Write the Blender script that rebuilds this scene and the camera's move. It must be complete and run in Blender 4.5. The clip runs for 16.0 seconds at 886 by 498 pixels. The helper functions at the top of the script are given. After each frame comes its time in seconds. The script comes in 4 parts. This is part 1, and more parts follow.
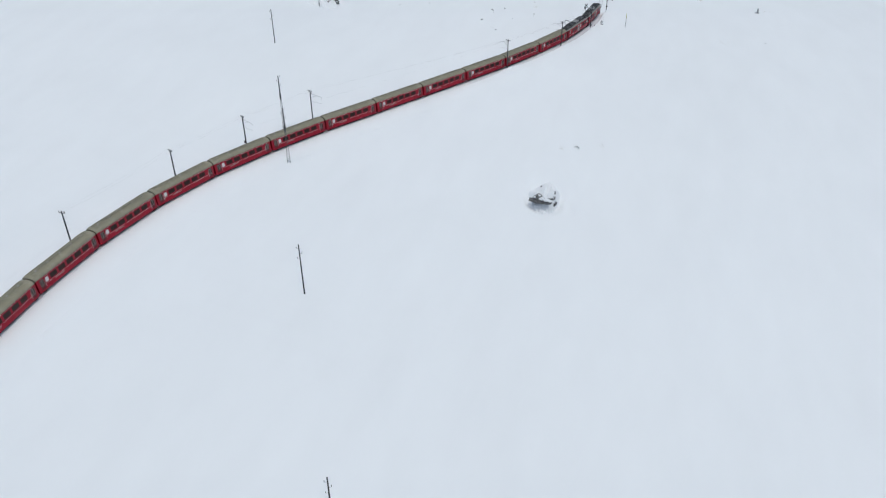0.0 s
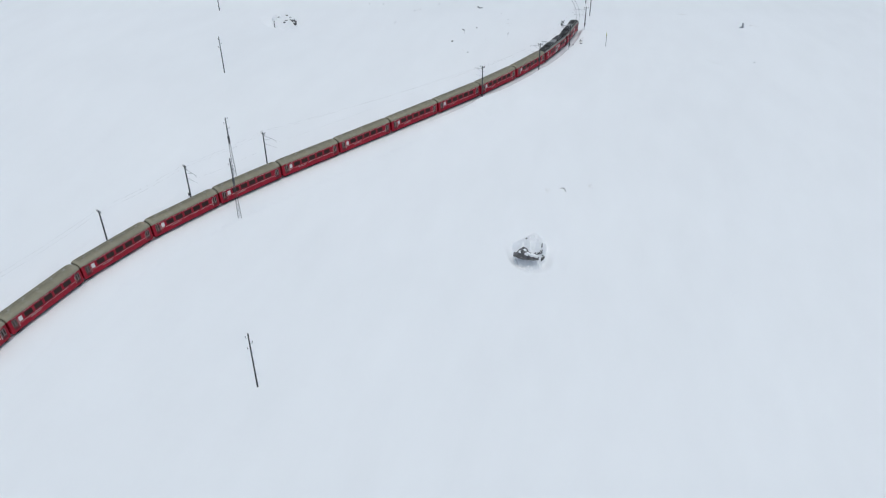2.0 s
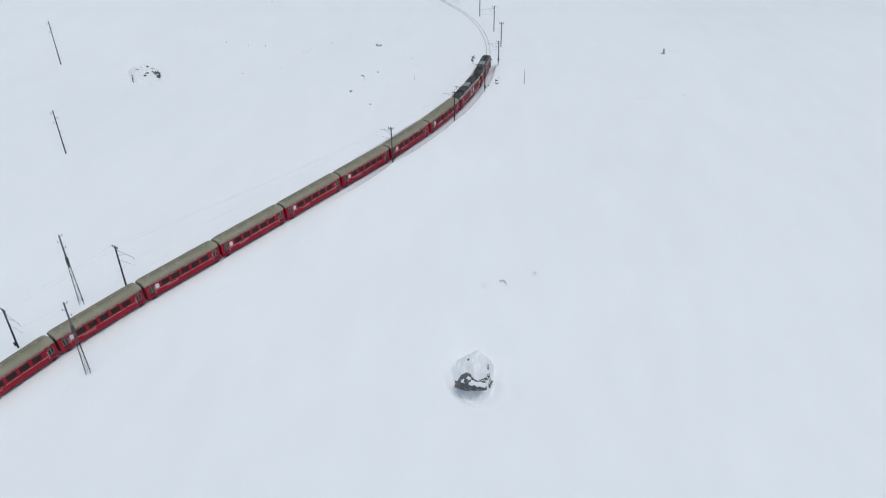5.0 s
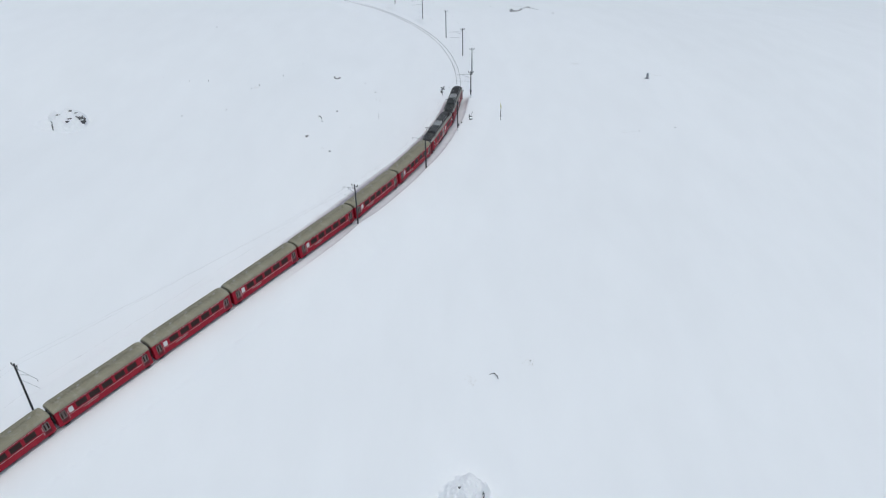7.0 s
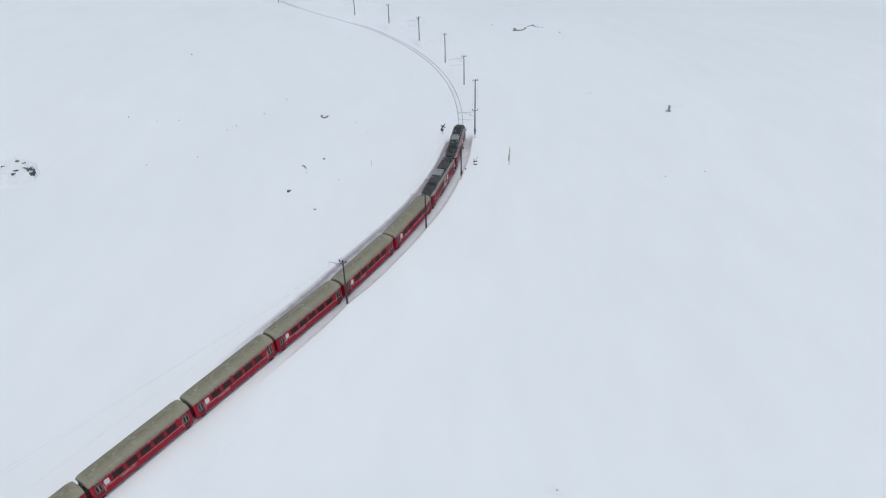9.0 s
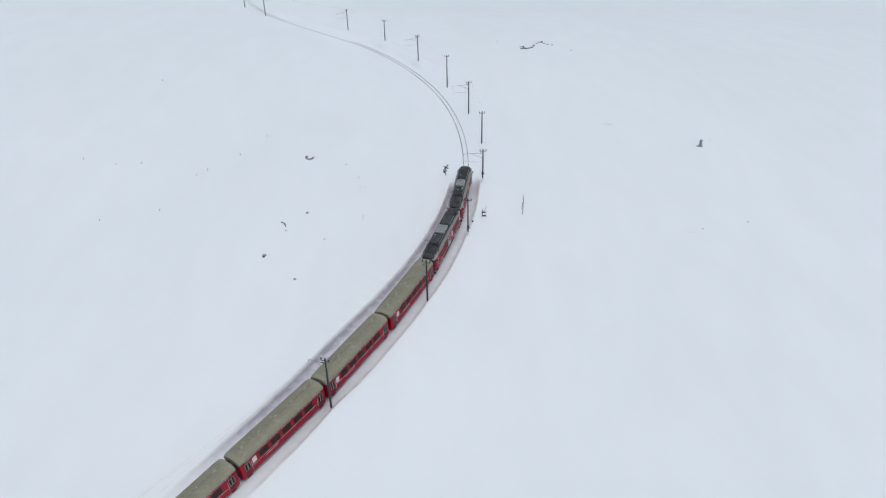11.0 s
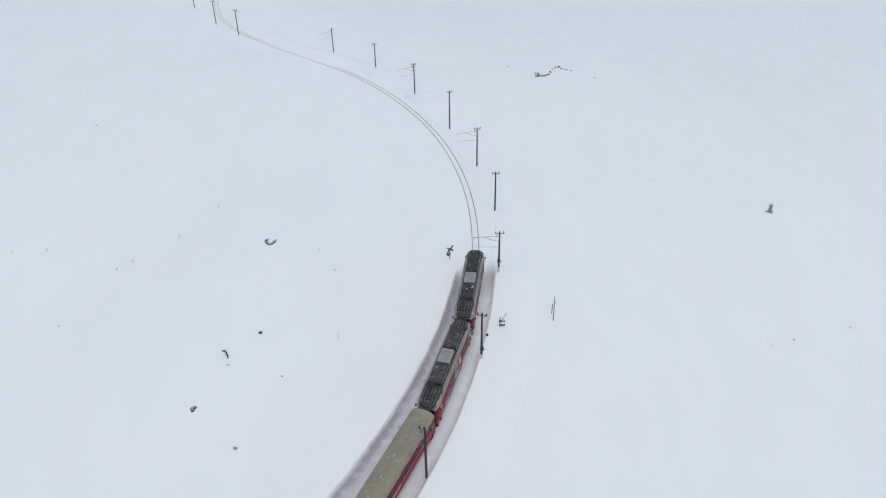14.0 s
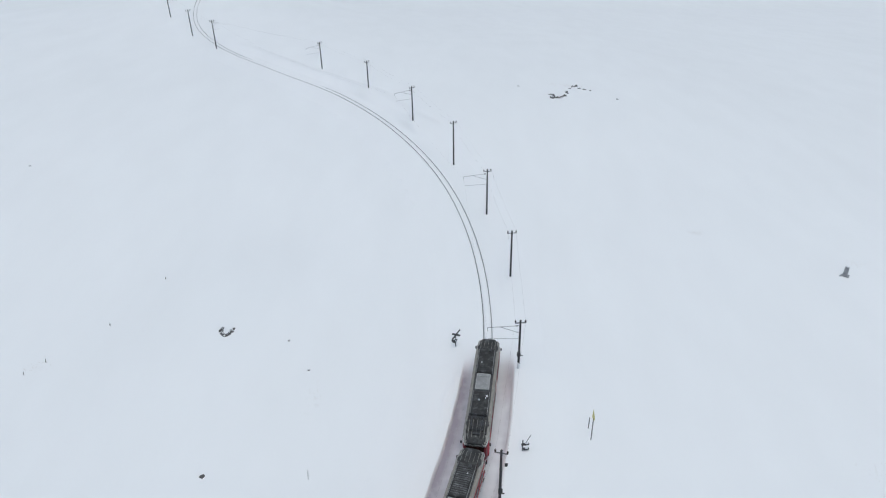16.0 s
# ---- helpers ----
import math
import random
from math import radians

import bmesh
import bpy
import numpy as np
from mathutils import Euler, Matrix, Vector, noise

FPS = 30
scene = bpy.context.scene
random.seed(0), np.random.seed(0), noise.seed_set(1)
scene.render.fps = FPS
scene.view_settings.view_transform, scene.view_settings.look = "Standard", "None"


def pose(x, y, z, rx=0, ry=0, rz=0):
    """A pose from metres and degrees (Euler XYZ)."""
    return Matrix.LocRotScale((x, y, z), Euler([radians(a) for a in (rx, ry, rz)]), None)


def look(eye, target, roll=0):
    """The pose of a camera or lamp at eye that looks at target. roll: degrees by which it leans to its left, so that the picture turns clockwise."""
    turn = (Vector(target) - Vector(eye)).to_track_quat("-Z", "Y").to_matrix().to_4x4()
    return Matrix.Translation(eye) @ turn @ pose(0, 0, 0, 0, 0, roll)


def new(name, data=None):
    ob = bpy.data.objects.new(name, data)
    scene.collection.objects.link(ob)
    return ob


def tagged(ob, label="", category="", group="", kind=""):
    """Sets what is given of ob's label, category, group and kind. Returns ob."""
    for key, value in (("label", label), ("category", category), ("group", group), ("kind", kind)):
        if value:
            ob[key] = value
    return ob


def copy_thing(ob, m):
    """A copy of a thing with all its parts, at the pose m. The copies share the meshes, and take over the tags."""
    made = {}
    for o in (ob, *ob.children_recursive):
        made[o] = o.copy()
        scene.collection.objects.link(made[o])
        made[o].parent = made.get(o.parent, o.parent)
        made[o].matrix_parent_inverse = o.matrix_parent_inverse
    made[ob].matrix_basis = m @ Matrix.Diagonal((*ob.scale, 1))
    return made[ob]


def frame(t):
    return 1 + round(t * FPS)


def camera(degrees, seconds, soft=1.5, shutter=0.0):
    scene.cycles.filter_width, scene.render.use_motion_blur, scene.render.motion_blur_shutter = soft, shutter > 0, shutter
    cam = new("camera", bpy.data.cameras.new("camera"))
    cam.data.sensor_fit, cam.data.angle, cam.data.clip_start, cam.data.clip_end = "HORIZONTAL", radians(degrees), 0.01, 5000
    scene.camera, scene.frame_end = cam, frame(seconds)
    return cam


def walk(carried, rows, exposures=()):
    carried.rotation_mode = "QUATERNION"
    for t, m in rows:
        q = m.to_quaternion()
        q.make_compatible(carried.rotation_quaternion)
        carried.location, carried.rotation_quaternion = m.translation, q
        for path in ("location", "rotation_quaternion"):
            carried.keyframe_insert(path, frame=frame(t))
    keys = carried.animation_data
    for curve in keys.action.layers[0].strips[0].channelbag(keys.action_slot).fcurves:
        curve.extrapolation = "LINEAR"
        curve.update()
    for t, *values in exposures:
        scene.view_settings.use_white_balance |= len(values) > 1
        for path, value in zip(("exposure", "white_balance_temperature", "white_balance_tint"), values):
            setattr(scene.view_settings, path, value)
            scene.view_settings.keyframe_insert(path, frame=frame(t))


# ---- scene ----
# the camera's flight: seconds, place, yaw, pitch and lean in degrees
cam = camera(66.44, 16.0, soft=1.15)
FLIGHT = [
    (0.0, 19.0, -174.23, 41.2, 15.75, -29.65, -0.31), (0.5, 17.56, -169.71, 41.75, 15.12, -29.69, -0.3),
    (1.0, 16.12, -165.05, 42.31, 14.35, -29.73, -0.3), (1.5, 14.74, -160.23, 42.91, 13.61, -29.74, -0.38),
    (2.0, 13.47, -155.25, 43.52, 13.03, -29.75, -0.52), (2.5, 12.26, -150.17, 44.12, 12.45, -29.76, -0.59),
    (3.0, 11.04, -144.97, 44.75, 10.94, -29.77, -0.65), (3.5, 9.84, -139.73, 45.39, 9.16, -29.76, -0.75),
    (4.0, 8.59, -134.46, 46.05, 7.53, -29.77, -0.93), (4.5, 7.32, -129.14, 46.65, 5.82, -29.78, -0.98),
    (7.0, 3.22, -101.77, 49.45, 0.89, -29.82, -1.18), (7.5, 2.76, -96.29, 49.99, 0.69, -29.84, -1.31),
    (8.0, 2.38, -90.83, 50.51, 0.48, -29.83, -1.35), (8.5, 2.08, -85.35, 51.02, 0.46, -29.83, -1.37),
    (9.0, 1.81, -79.75, 51.52, 0.42, -29.81, -1.27), (10.25, 1.18, -65.85, 51.95, 0.29, -29.78, -1.2), (11.5, 0.81, -51.88, 51.73, 0.18, -29.75, -1.16),
    (12.0, 0.77, -46.22, 51.54, 0.19, -29.77, -1.15), (12.5, 0.71, -40.51, 51.34, 0.16, -29.78, -1.11),
    (13.0, 0.58, -34.78, 51.08, 0.12, -29.74, -1.12), (13.5, 0.45, -28.99, 50.79, 0.07, -29.71, -1.12),
    (14.0, 0.34, -23.21, 50.44, 0.02, -29.68, -1.13), (14.5, 0.22, -17.41, 50.07, -0.06, -29.67, -1.12),
    (15.0, 0.14, -11.63, 49.64, -0.1, -29.64, -1.1), (15.5, 0.04, -5.87, 49.21, -0.16, -29.61, -1.04),
    (16.0, 0.0, 0.0, 48.8, 0.0, -29.63, -1.09)]


def aim(x, y, z, yaw, pitch, lean):
    a, b = radians(yaw), radians(pitch)
    way = Vector((-math.sin(a) * math.cos(b), math.cos(a) * math.cos(b), math.sin(b)))
    eye = Vector((x, y, z))
    return look(eye, eye + way * 50, lean)


walk(cam, [(row[0], aim(*row[1:])) for row in FLIGHT], exposures=[(0, -0.435, 5870, 0.5), (16, -0.435, 5870, 0.5)])

# ---- light: overcast winter day ----
world = bpy.data.worlds.new("overcast_sky")
scene.world = world
world.use_nodes = True
wn, wl = world.node_tree.nodes, world.node_tree.links
sky = wn.new("ShaderNodeTexSky")
sky.sky_type = "NISHITA"
sky.sun_disc = False
sky.sun_elevation, sky.sun_rotation = radians(78), radians(150)
sky.air_density, sky.dust_density, sky.ozone_density = 1.0, 6.0, 1.0
wn["Background"].inputs["Strength"].default_value = 0.13
wl.new(sky.outputs["Color"], wn["Background"].inputs["Color"])
sun_data = bpy.data.lights.new("sun", "SUN")
sun_data.energy, sun_data.angle, sun_data.color = 0.8, radians(90), (1.0, 0.98, 0.95)
sun = new("sun", sun_data)
sun.matrix_world = look((8, -14, 90), (0, 0, 0))

# ---- materials ----


def mat(name, color, rough=0.6, metal=0.0, vary=0.15, scale=3.0, bump=0.1, fine=40.0, dust=0.0, per_piece=0.0, gloss=0.5):
    """A painted, metal or stone surface: colour broken at two scales, fine relief, and snow dust that has settled in patches."""
    m = bpy.data.materials.new(name)
    m.use_nodes = True
    n, l = m.node_tree.nodes, m.node_tree.links
    p = n["Principled BSDF"]
    p.inputs["Metallic"].default_value = metal
    p.inputs["Specular IOR Level"].default_value = gloss
    co = n.new("ShaderNodeTexCoord")
    big, small = n.new("ShaderNodeTexNoise"), n.new("ShaderNodeTexNoise")
    big.inputs["Scale"].default_value, small.inputs["Scale"].default_value = scale, fine
    big.inputs["Detail"].default_value, small.inputs["Detail"].default_value = 6, 3
    l.new(co.outputs["Object"], big.inputs["Vector"])
    l.new(co.outputs["Object"], small.inputs["Vector"])
    both = n.new("ShaderNodeMath")
    both.operation = "ADD"
    l.new(big.outputs["Fac"], both.inputs[0])
    l.new(small.outputs["Fac"], both.inputs[1])
    ramp = n.new("ShaderNodeMapRange")
    ramp.inputs["From Min"].default_value, ramp.inputs["From Max"].default_value = 0.65, 1.35
    ramp.inputs["To Min"].default_value, ramp.inputs["To Max"].default_value = 1 - vary, 1 + vary
    l.new(both.outputs[0], ramp.inputs["Value"])
    tint = n.new("ShaderNodeMix")
    tint.data_type, tint.blend_type = "RGBA", "MULTIPLY"
    tint.inputs["Factor"].default_value = 1.0
    tint.inputs["A"].default_value = (*color, 1)
    l.new(ramp.outputs["Result"], tint.inputs["B"])
    out = tint.outputs["Result"]
    if per_piece:
        info, rnd = n.new("ShaderNodeObjectInfo"), n.new("ShaderNodeMapRange")
        rnd.inputs["To Min"].default_value, rnd.inputs["To Max"].default_value = 1 - per_piece, 1 + per_piece
        l.new(info.outputs["Random"], rnd.inputs["Value"])
        t2 = n.new("ShaderNodeMix")
        t2.data_type, t2.blend_type = "RGBA", "MULTIPLY"
        t2.inputs["Factor"].default_value = 1.0
        l.new(out, t2.inputs["A"])
        l.new(rnd.outputs["Result"], t2.inputs["B"])
        out = t2.outputs["Result"]
    if dust:
        d, dm = n.new("ShaderNodeTexNoise"), n.new("ShaderNodeMapRange")
        d.inputs["Scale"].default_value, d.inputs["Detail"].default_value, d.inputs["Roughness"].default_value = 1.7, 9, 0.72
        l.new(co.outputs["Object"], d.inputs["Vector"])
        dm.inputs["From Min"].default_value, dm.inputs["From Max"].default_value = 0.5, 0.78
        dm.inputs["To Max"].default_value = dust
        l.new(d.outputs["Fac"], dm.inputs["Value"])
        dx = n.new("ShaderNodeMix")
        dx.data_type = "RGBA"
        dx.inputs["B"].default_value = (0.78, 0.79, 0.8, 1)
        l.new(dm.outputs["Result"], dx.inputs["Factor"])
        l.new(out, dx.inputs["A"])
        out = dx.outputs["Result"]
    l.new(out, p.inputs["Base Color"])
    rr = n.new("ShaderNodeMapRange")
    rr.inputs["To Min"].default_value, rr.inputs["To Max"].default_value = max(rough - 0.1, 0.03), min(rough + 0.1, 1)
    l.new(big.outputs["Fac"], rr.inputs["Value"])
    l.new(rr.outputs["Result"], p.inputs["Roughness"])
    if bump:
        b = n.new("ShaderNodeBump")
        b.inputs["Strength"].default_value, b.inputs["Distance"].default_value = bump, 0.03
        l.new(both.outputs[0], b.inputs["Height"])
        l.new(b.outputs["Normal"], p.inputs["Normal"])
    return m


def snow_material(name, color, drift=0.04, soil_shade=None):
    """Wind-packed snow: broad soft drifts, fine wind ripple, faint grey patches."""
    m = bpy.data.materials.new(name)
    m.use_nodes = True
    n, l = m.node_tree.nodes, m.node_tree.links
    p = n["Principled BSDF"]
    p.inputs["Roughness"].default_value = 0.75
    p.inputs["Specular IOR Level"].default_value = 0.25
    co = n.new("ShaderNodeTexCoord")
    stretch = n.new("ShaderNodeMapping")
    stretch.inputs["Rotation"].default_value = (0, 0, 0.5)
    stretch.inputs["Scale"].default_value = (1.0, 0.35, 1.0)
    l.new(co.outputs["Object"], stretch.inputs["Vector"])
    noises = []
    for scale, detail in ((0.018, 4), (0.16, 5), (2.2, 6)):
        t = n.new("ShaderNodeTexNoise")
        t.inputs["Scale"].default_value, t.inputs["Detail"].default_value = scale, detail
        l.new(stretch.outputs["Vector"], t.inputs["Vector"])
        noises.append(t)
    add = n.new("ShaderNodeMath")
    add.operation = "ADD"
    l.new(noises[0].outputs["Fac"], add.inputs[0])
    l.new(noises[1].outputs["Fac"], add.inputs[1])
    ramp = n.new("ShaderNodeMapRange")
    ramp.inputs["From Min"].default_value, ramp.inputs["From Max"].default_value = 0.7, 1.3
    ramp.inputs["To Min"].default_value, ramp.inputs["To Max"].default_value = 1 - drift, 1.0
    l.new(add.outputs[0], ramp.inputs["Value"])
    tint = n.new("ShaderNodeMix")
    tint.data_type, tint.blend_type = "RGBA", "MULTIPLY"
    tint.inputs["Factor"].default_value = 1.0
    tint.inputs["A"].default_value = (*color, 1)
    l.new(ramp.outputs["Result"], tint.inputs["B"])
    out = tint.outputs["Result"]
    if soil_shade:              # churned snow in the plough cut, its shade painted into the colour too
        at, churn, mul, darkened = n.new("ShaderNodeAttribute"), n.new("ShaderNodeTexNoise"), n.new("ShaderNodeMath"), n.new("ShaderNodeMix")
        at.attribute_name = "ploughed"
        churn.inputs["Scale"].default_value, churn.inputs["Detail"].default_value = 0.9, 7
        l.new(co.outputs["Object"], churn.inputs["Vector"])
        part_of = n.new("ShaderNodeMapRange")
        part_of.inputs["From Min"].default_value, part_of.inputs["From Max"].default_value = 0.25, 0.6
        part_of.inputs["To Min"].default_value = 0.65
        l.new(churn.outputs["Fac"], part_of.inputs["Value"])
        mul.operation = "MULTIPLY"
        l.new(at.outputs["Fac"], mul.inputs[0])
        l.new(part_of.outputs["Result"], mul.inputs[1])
        darkened.data_type = "RGBA"
        darkened.inputs["B"].default_value = (*soil_shade, 1)
        l.new(mul.outputs[0], darkened.inputs["Factor"])
        l.new(out, darkened.inputs["A"])
        out = darkened.outputs["Result"]
    l.new(out, p.inputs["Base Color"])
    height = n.new("ShaderNodeMath")
    height.operation = "MULTIPLY_ADD"
    height.inputs[1].default_value = 0.15
    l.new(noises[2].outputs["Fac"], height.inputs[0])
    l.new(noises[1].outputs["Fac"], height.inputs[2])
    b = n.new("ShaderNodeBump")
    b.inputs["Strength"].default_value, b.inputs["Distance"].default_value = 0.11, 0.25
    l.new(height.outputs[0], b.inputs["Height"])
    l.new(b.outputs["Normal"], p.inputs["Normal"])
    return m


SNOW = snow_material("snow", (0.86, 0.87, 0.89))
# second colour darkens the plough cut: churned snow plus painted shade
BED = snow_material("bed_snow", (0.86, 0.87, 0.89), soil_shade=(0.34, 0.315, 0.365))
RED = mat("red_paint", (0.335, 0.006, 0.024), 0.5, vary=0.22, scale=0.8, bump=0.03, dust=0.02, gloss=0.25)
# darker red; on the cab fronts it carries painted shade besides dirt
RED_DARK = mat("red_paint_dark", (0.11, 0.007, 0.014), 0.5, vary=0.2, scale=1.2, bump=0.05, dust=0.04, gloss=0.3)
CREAM = mat("roof_grey_cream", (0.27, 0.255, 0.23), 0.65, vary=0.28, scale=1.4, bump=0.05, dust=0.28)
ROOF_DARK = mat("roof_dark", (0.038, 0.038, 0.038), 0.7, vary=0.45, scale=2.0, bump=0.15, dust=0.16, gloss=0.3)
GRILLE = mat("grille_dark", (0.05, 0.05, 0.053), 0.55, vary=0.3, scale=3.0, bump=0.1, dust=0.16)
RIM = mat("pale_roof_rim", (0.46, 0.46, 0.45), 0.55, vary=0.25, scale=2.0, bump=0.04, dust=0.4)
SLAT = mat("louvre_slat", (0.075, 0.076, 0.078), 0.55, vary=0.35, scale=3.0, bump=0.1, dust=0.35, per_piece=0.25)
LATTICE = mat("lattice_iron", (0.07, 0.072, 0.075), 0.6, vary=0.3, scale=4.0, bump=0.1)
ARM = mat("galvanised_arm", (0.3, 0.31, 0.32), 0.6, vary=0.2, scale=3.0, bump=0.05)
PANEL = mat("roof_panel_grey", (0.27, 0.27, 0.27), 0.55, vary=0.25, scale=2.0, bump=0.05, dust=0.3)
ROOF_TAN = mat("carriage_roof_tan", (0.275, 0.25, 0.175), 0.6, vary=0.16, scale=0.7, bump=0.06, dust=0.18)
ROOF_RIB = mat("carriage_roof_rib", (0.205, 0.187, 0.132), 0.6, vary=0.25, scale=0.7, bump=0.05, dust=0.3)
GLASS = mat("tinted_window", (0.032, 0.015, 0.013), 0.22, vary=0.35, scale=1.0, bump=0.0, gloss=0.22)
VENT = mat("vent_grey", (0.34, 0.33, 0.3), 0.6, vary=0.3, scale=3.0, bump=0.05, dust=0.85)
WHITE = mat("white_paint", (0.72, 0.71, 0.69), 0.5, vary=0.08, scale=2.0, bump=0.02)
DOOR = mat("door_light_grey", (0.5, 0.47, 0.45), 0.5, vary=0.1, scale=2.0, bump=0.02)
UNDER = mat("underframe_black", (0.02, 0.02, 0.021), 0.8, vary=0.3, scale=3.0, bump=0.2, dust=0.25)
STEEL = mat("worn_steel", (0.18, 0.17, 0.165), 0.4, metal=0.8, vary=0.2, scale=6.0, bump=0.05)
RAIL_STEEL = mat("rail_steel", (0.07, 0.076, 0.092), 0.55, metal=0.0, vary=0.25, scale=0.8, bump=0.05)
WOOD = mat("tarred_wood", (0.056, 0.058, 0.063), 0.85, vary=0.35, scale=2.0, bump=0.4, fine=25, per_piece=0.25)
IRON = mat("galvanised_iron", (0.14, 0.145, 0.15), 0.55, metal=0.4, vary=0.25, scale=3.0, bump=0.1, per_piece=0.2)
PORCELAIN = mat("porcelain_brown", (0.03, 0.024, 0.022), 0.3, vary=0.1, bump=0.0)
WIRE = mat("wire_copper_dull", (0.12, 0.115, 0.11), 0.6, metal=0.4, bump=0.0)
ROCK = mat("lichen_rock", (0.1, 0.098, 0.1), 0.9, vary=0.5, scale=1.3, bump=0.8, fine=14, dust=0.35)
STONE = mat("grey_stone", (0.33, 0.335, 0.35), 0.9, vary=0.4, scale=3.0, bump=0.6, fine=20, dust=0.6, per_piece=0.3)
TWIG = mat("dead_twig", (0.035, 0.03, 0.027), 0.9, vary=0.3, scale=8.0, bump=0.2)
YELLOW = mat("yellow_paint", (0.6, 0.55, 0.24), 0.5, vary=0.1, scale=4.0, bump=0.02)
SIGNAL = mat("signal_black", (0.03, 0.03, 0.032), 0.5, vary=0.2, scale=4.0, bump=0.05, dust=0.2)

# ---- mesh helpers ----


def mesh_object(name, bm, material, smooth=None):
    me = bpy.data.meshes.new(name)
    bm.to_mesh(me)
    bm.free()
    for one in material if isinstance(material, (list, tuple)) else [material]:
        me.materials.append(one)
    if smooth is not None:
        me.shade_smooth()
        if smooth < 180:
            me.set_sharp_from_angle(angle=radians(smooth))
    return new(name, me)


def part(name, bm, material, parent, label="", smooth=None):
    ob = mesh_object(name, bm, material, smooth)
    ob.parent = parent
    if label:
        ob["label"] = label
    return ob


def box(bm, x0, x1, y0, y1, z0, z1, bevel=0.0, m=None):
    got = bmesh.ops.create_cube(bm, size=1.0)["verts"]
    bmesh.ops.scale(bm, vec=(x1 - x0, y1 - y0, z1 - z0), verts=got)
    bmesh.ops.translate(bm, vec=((x0 + x1) / 2, (y0 + y1) / 2, (z0 + z1) / 2), verts=got)
    if bevel:
        edges = list({e for v in got for e in v.link_edges})
        got = list({v for f in bmesh.ops.bevel(bm, geom=edges, offset=bevel, segments=2, affect="EDGES")["faces"] for v in f.verts} | {v for v in got if v.is_valid})
    if m is not None:
        bmesh.ops.transform(bm, matrix=m, verts=got)
    return got


def boxes(*dims, bevel=0.0):
    bm = bmesh.new()
    for d in dims:
        box(bm, *d, bevel=bevel)
    return bm


def tube(bm, a, b, r0, r1=None, n=8):
    a, b = Vector(a), Vector(b)
    r1 = r0 if r1 is None else r1
    q = (b - a).to_track_quat("Z", "Y").to_matrix()
    rings = []
    for c, r in ((a, r0), (b, r1)):
        rings.append([bm.verts.new(c + q @ Vector((r * math.cos(k * math.tau / n), r * math.sin(k * math.tau / n), 0))) for k in range(n)])
    for k in range(n):
        bm.faces.new((rings[0][k], rings[0][(k + 1) % n], rings[1][(k + 1) % n], rings[1][k]))
    bm.faces.new(list(reversed(rings[0])))
    bm.faces.new(rings[1])


def tubes(*pairs, r=0.03, n=6):
    bm = bmesh.new()
    for a, b in pairs:
        tube(bm, a, b, r, n=n)
    return bm


def loft(sections, caps=True):
    """Skin closed cross-sections (lists of points) into one mesh."""
    bm = bmesh.new()
    rows = [[bm.verts.new(p) for p in s] for s in sections]
    n = len(rows[0])
    for a, b in zip(rows, rows[1:]):
        for k in range(n):
            bm.faces.new((a[k], a[(k + 1) % n], b[(k + 1) % n], b[k]))
    if caps:
        bm.faces.new(list(reversed(rows[0])))
        bm.faces.new(rows[-1])
    bmesh.ops.recalc_face_normals(bm, faces=bm.faces)
    return bm


def boulder_bm(size, seed, sub=4, rough=0.28, snow=False, cover=0.3):
    """A rough angular boulder; with snow, the cap that lies on it: proud where snow holds, sunk into the rock elsewhere."""
    bm = bmesh.new()
    bmesh.ops.create_icosphere(bm, subdivisions=sub, radius=1.0)
    rnd = random.Random(seed)
    cuts = []
    for _ in range(9):
        d = Vector((rnd.uniform(-1, 1), rnd.uniform(-1, 1), rnd.uniform(-0.3, 1))).normalized()
        cuts.append((d, rnd.uniform(0.62, 0.92)))
    off = Vector((seed * 3.1, seed * 1.7, 0))
    for v in bm.verts:
        p = v.co.copy()
        for d, lim in cuts:
            over = p.dot(d) - lim
            if over > 0:
                p -= d * over * 0.85
        p *= 1 + rough * noise.fractal(p * 1.8 + off, 1.0, 2.0, 4) * 0.6
        v.co = p
    bm.normal_update()
    if snow:
        moved = {}
        for v in bm.verts:
            hold = v.normal.z - cover + 0.55 * noise.fractal(v.co * 2.3 + off, 0.8, 2.0, 4)
            lift = max(-1.0, min(1.0, hold * 3.5))
            moved[v] = v.co + (v.normal * 0.4 + Vector((0, 0, 0.6))) * (0.11 * lift if lift > 0 else 0.13 * lift)
        for v, p in moved.items():
            v.co = p
    bmesh.ops.scale(bm, vec=size, verts=bm.verts)
    return bm


def smoothstep(a, b, v):
    t = np.clip((v - a) / (b - a), 0, 1)
    return t * t * (3 - 2 * t)


# ---- the railway line in plan: a climbing double curve ----
NODES = [(-58.47, -168.95, -24.76), (-64.14, -144.48, -22.29), (-66.82, -119.99, -19.82), (-68.05, -95.44, -17.38), (-64.04, -71.49, -15.07), (-53.79, -49.27, -12.89),
         (-40.21, -28.63, -10.81), (-26.23, -8.43, -8.69), (-12.64, 11.88, -6.52), (-1.74, 33.4, -4.4), (4.29, 56.59, -2.31), (5.21, 80.7, -0.33),
         (0.95, 104.58, 1.5), (-8.3, 126.93, 3.14), (-21.64, 146.57, 4.69), (-39.12, 163.25, 6.24), (-56.28, 180.64, 7.71), (-69.01, 201.15, 9.12),
         (-76.71, 224.18, 10.44), (-81.48, 248.28, 11.69), (-86.19, 272.4, 12.92), (-90.88, 296.52, 14.15), (-95.57, 320.63, 15.39)]


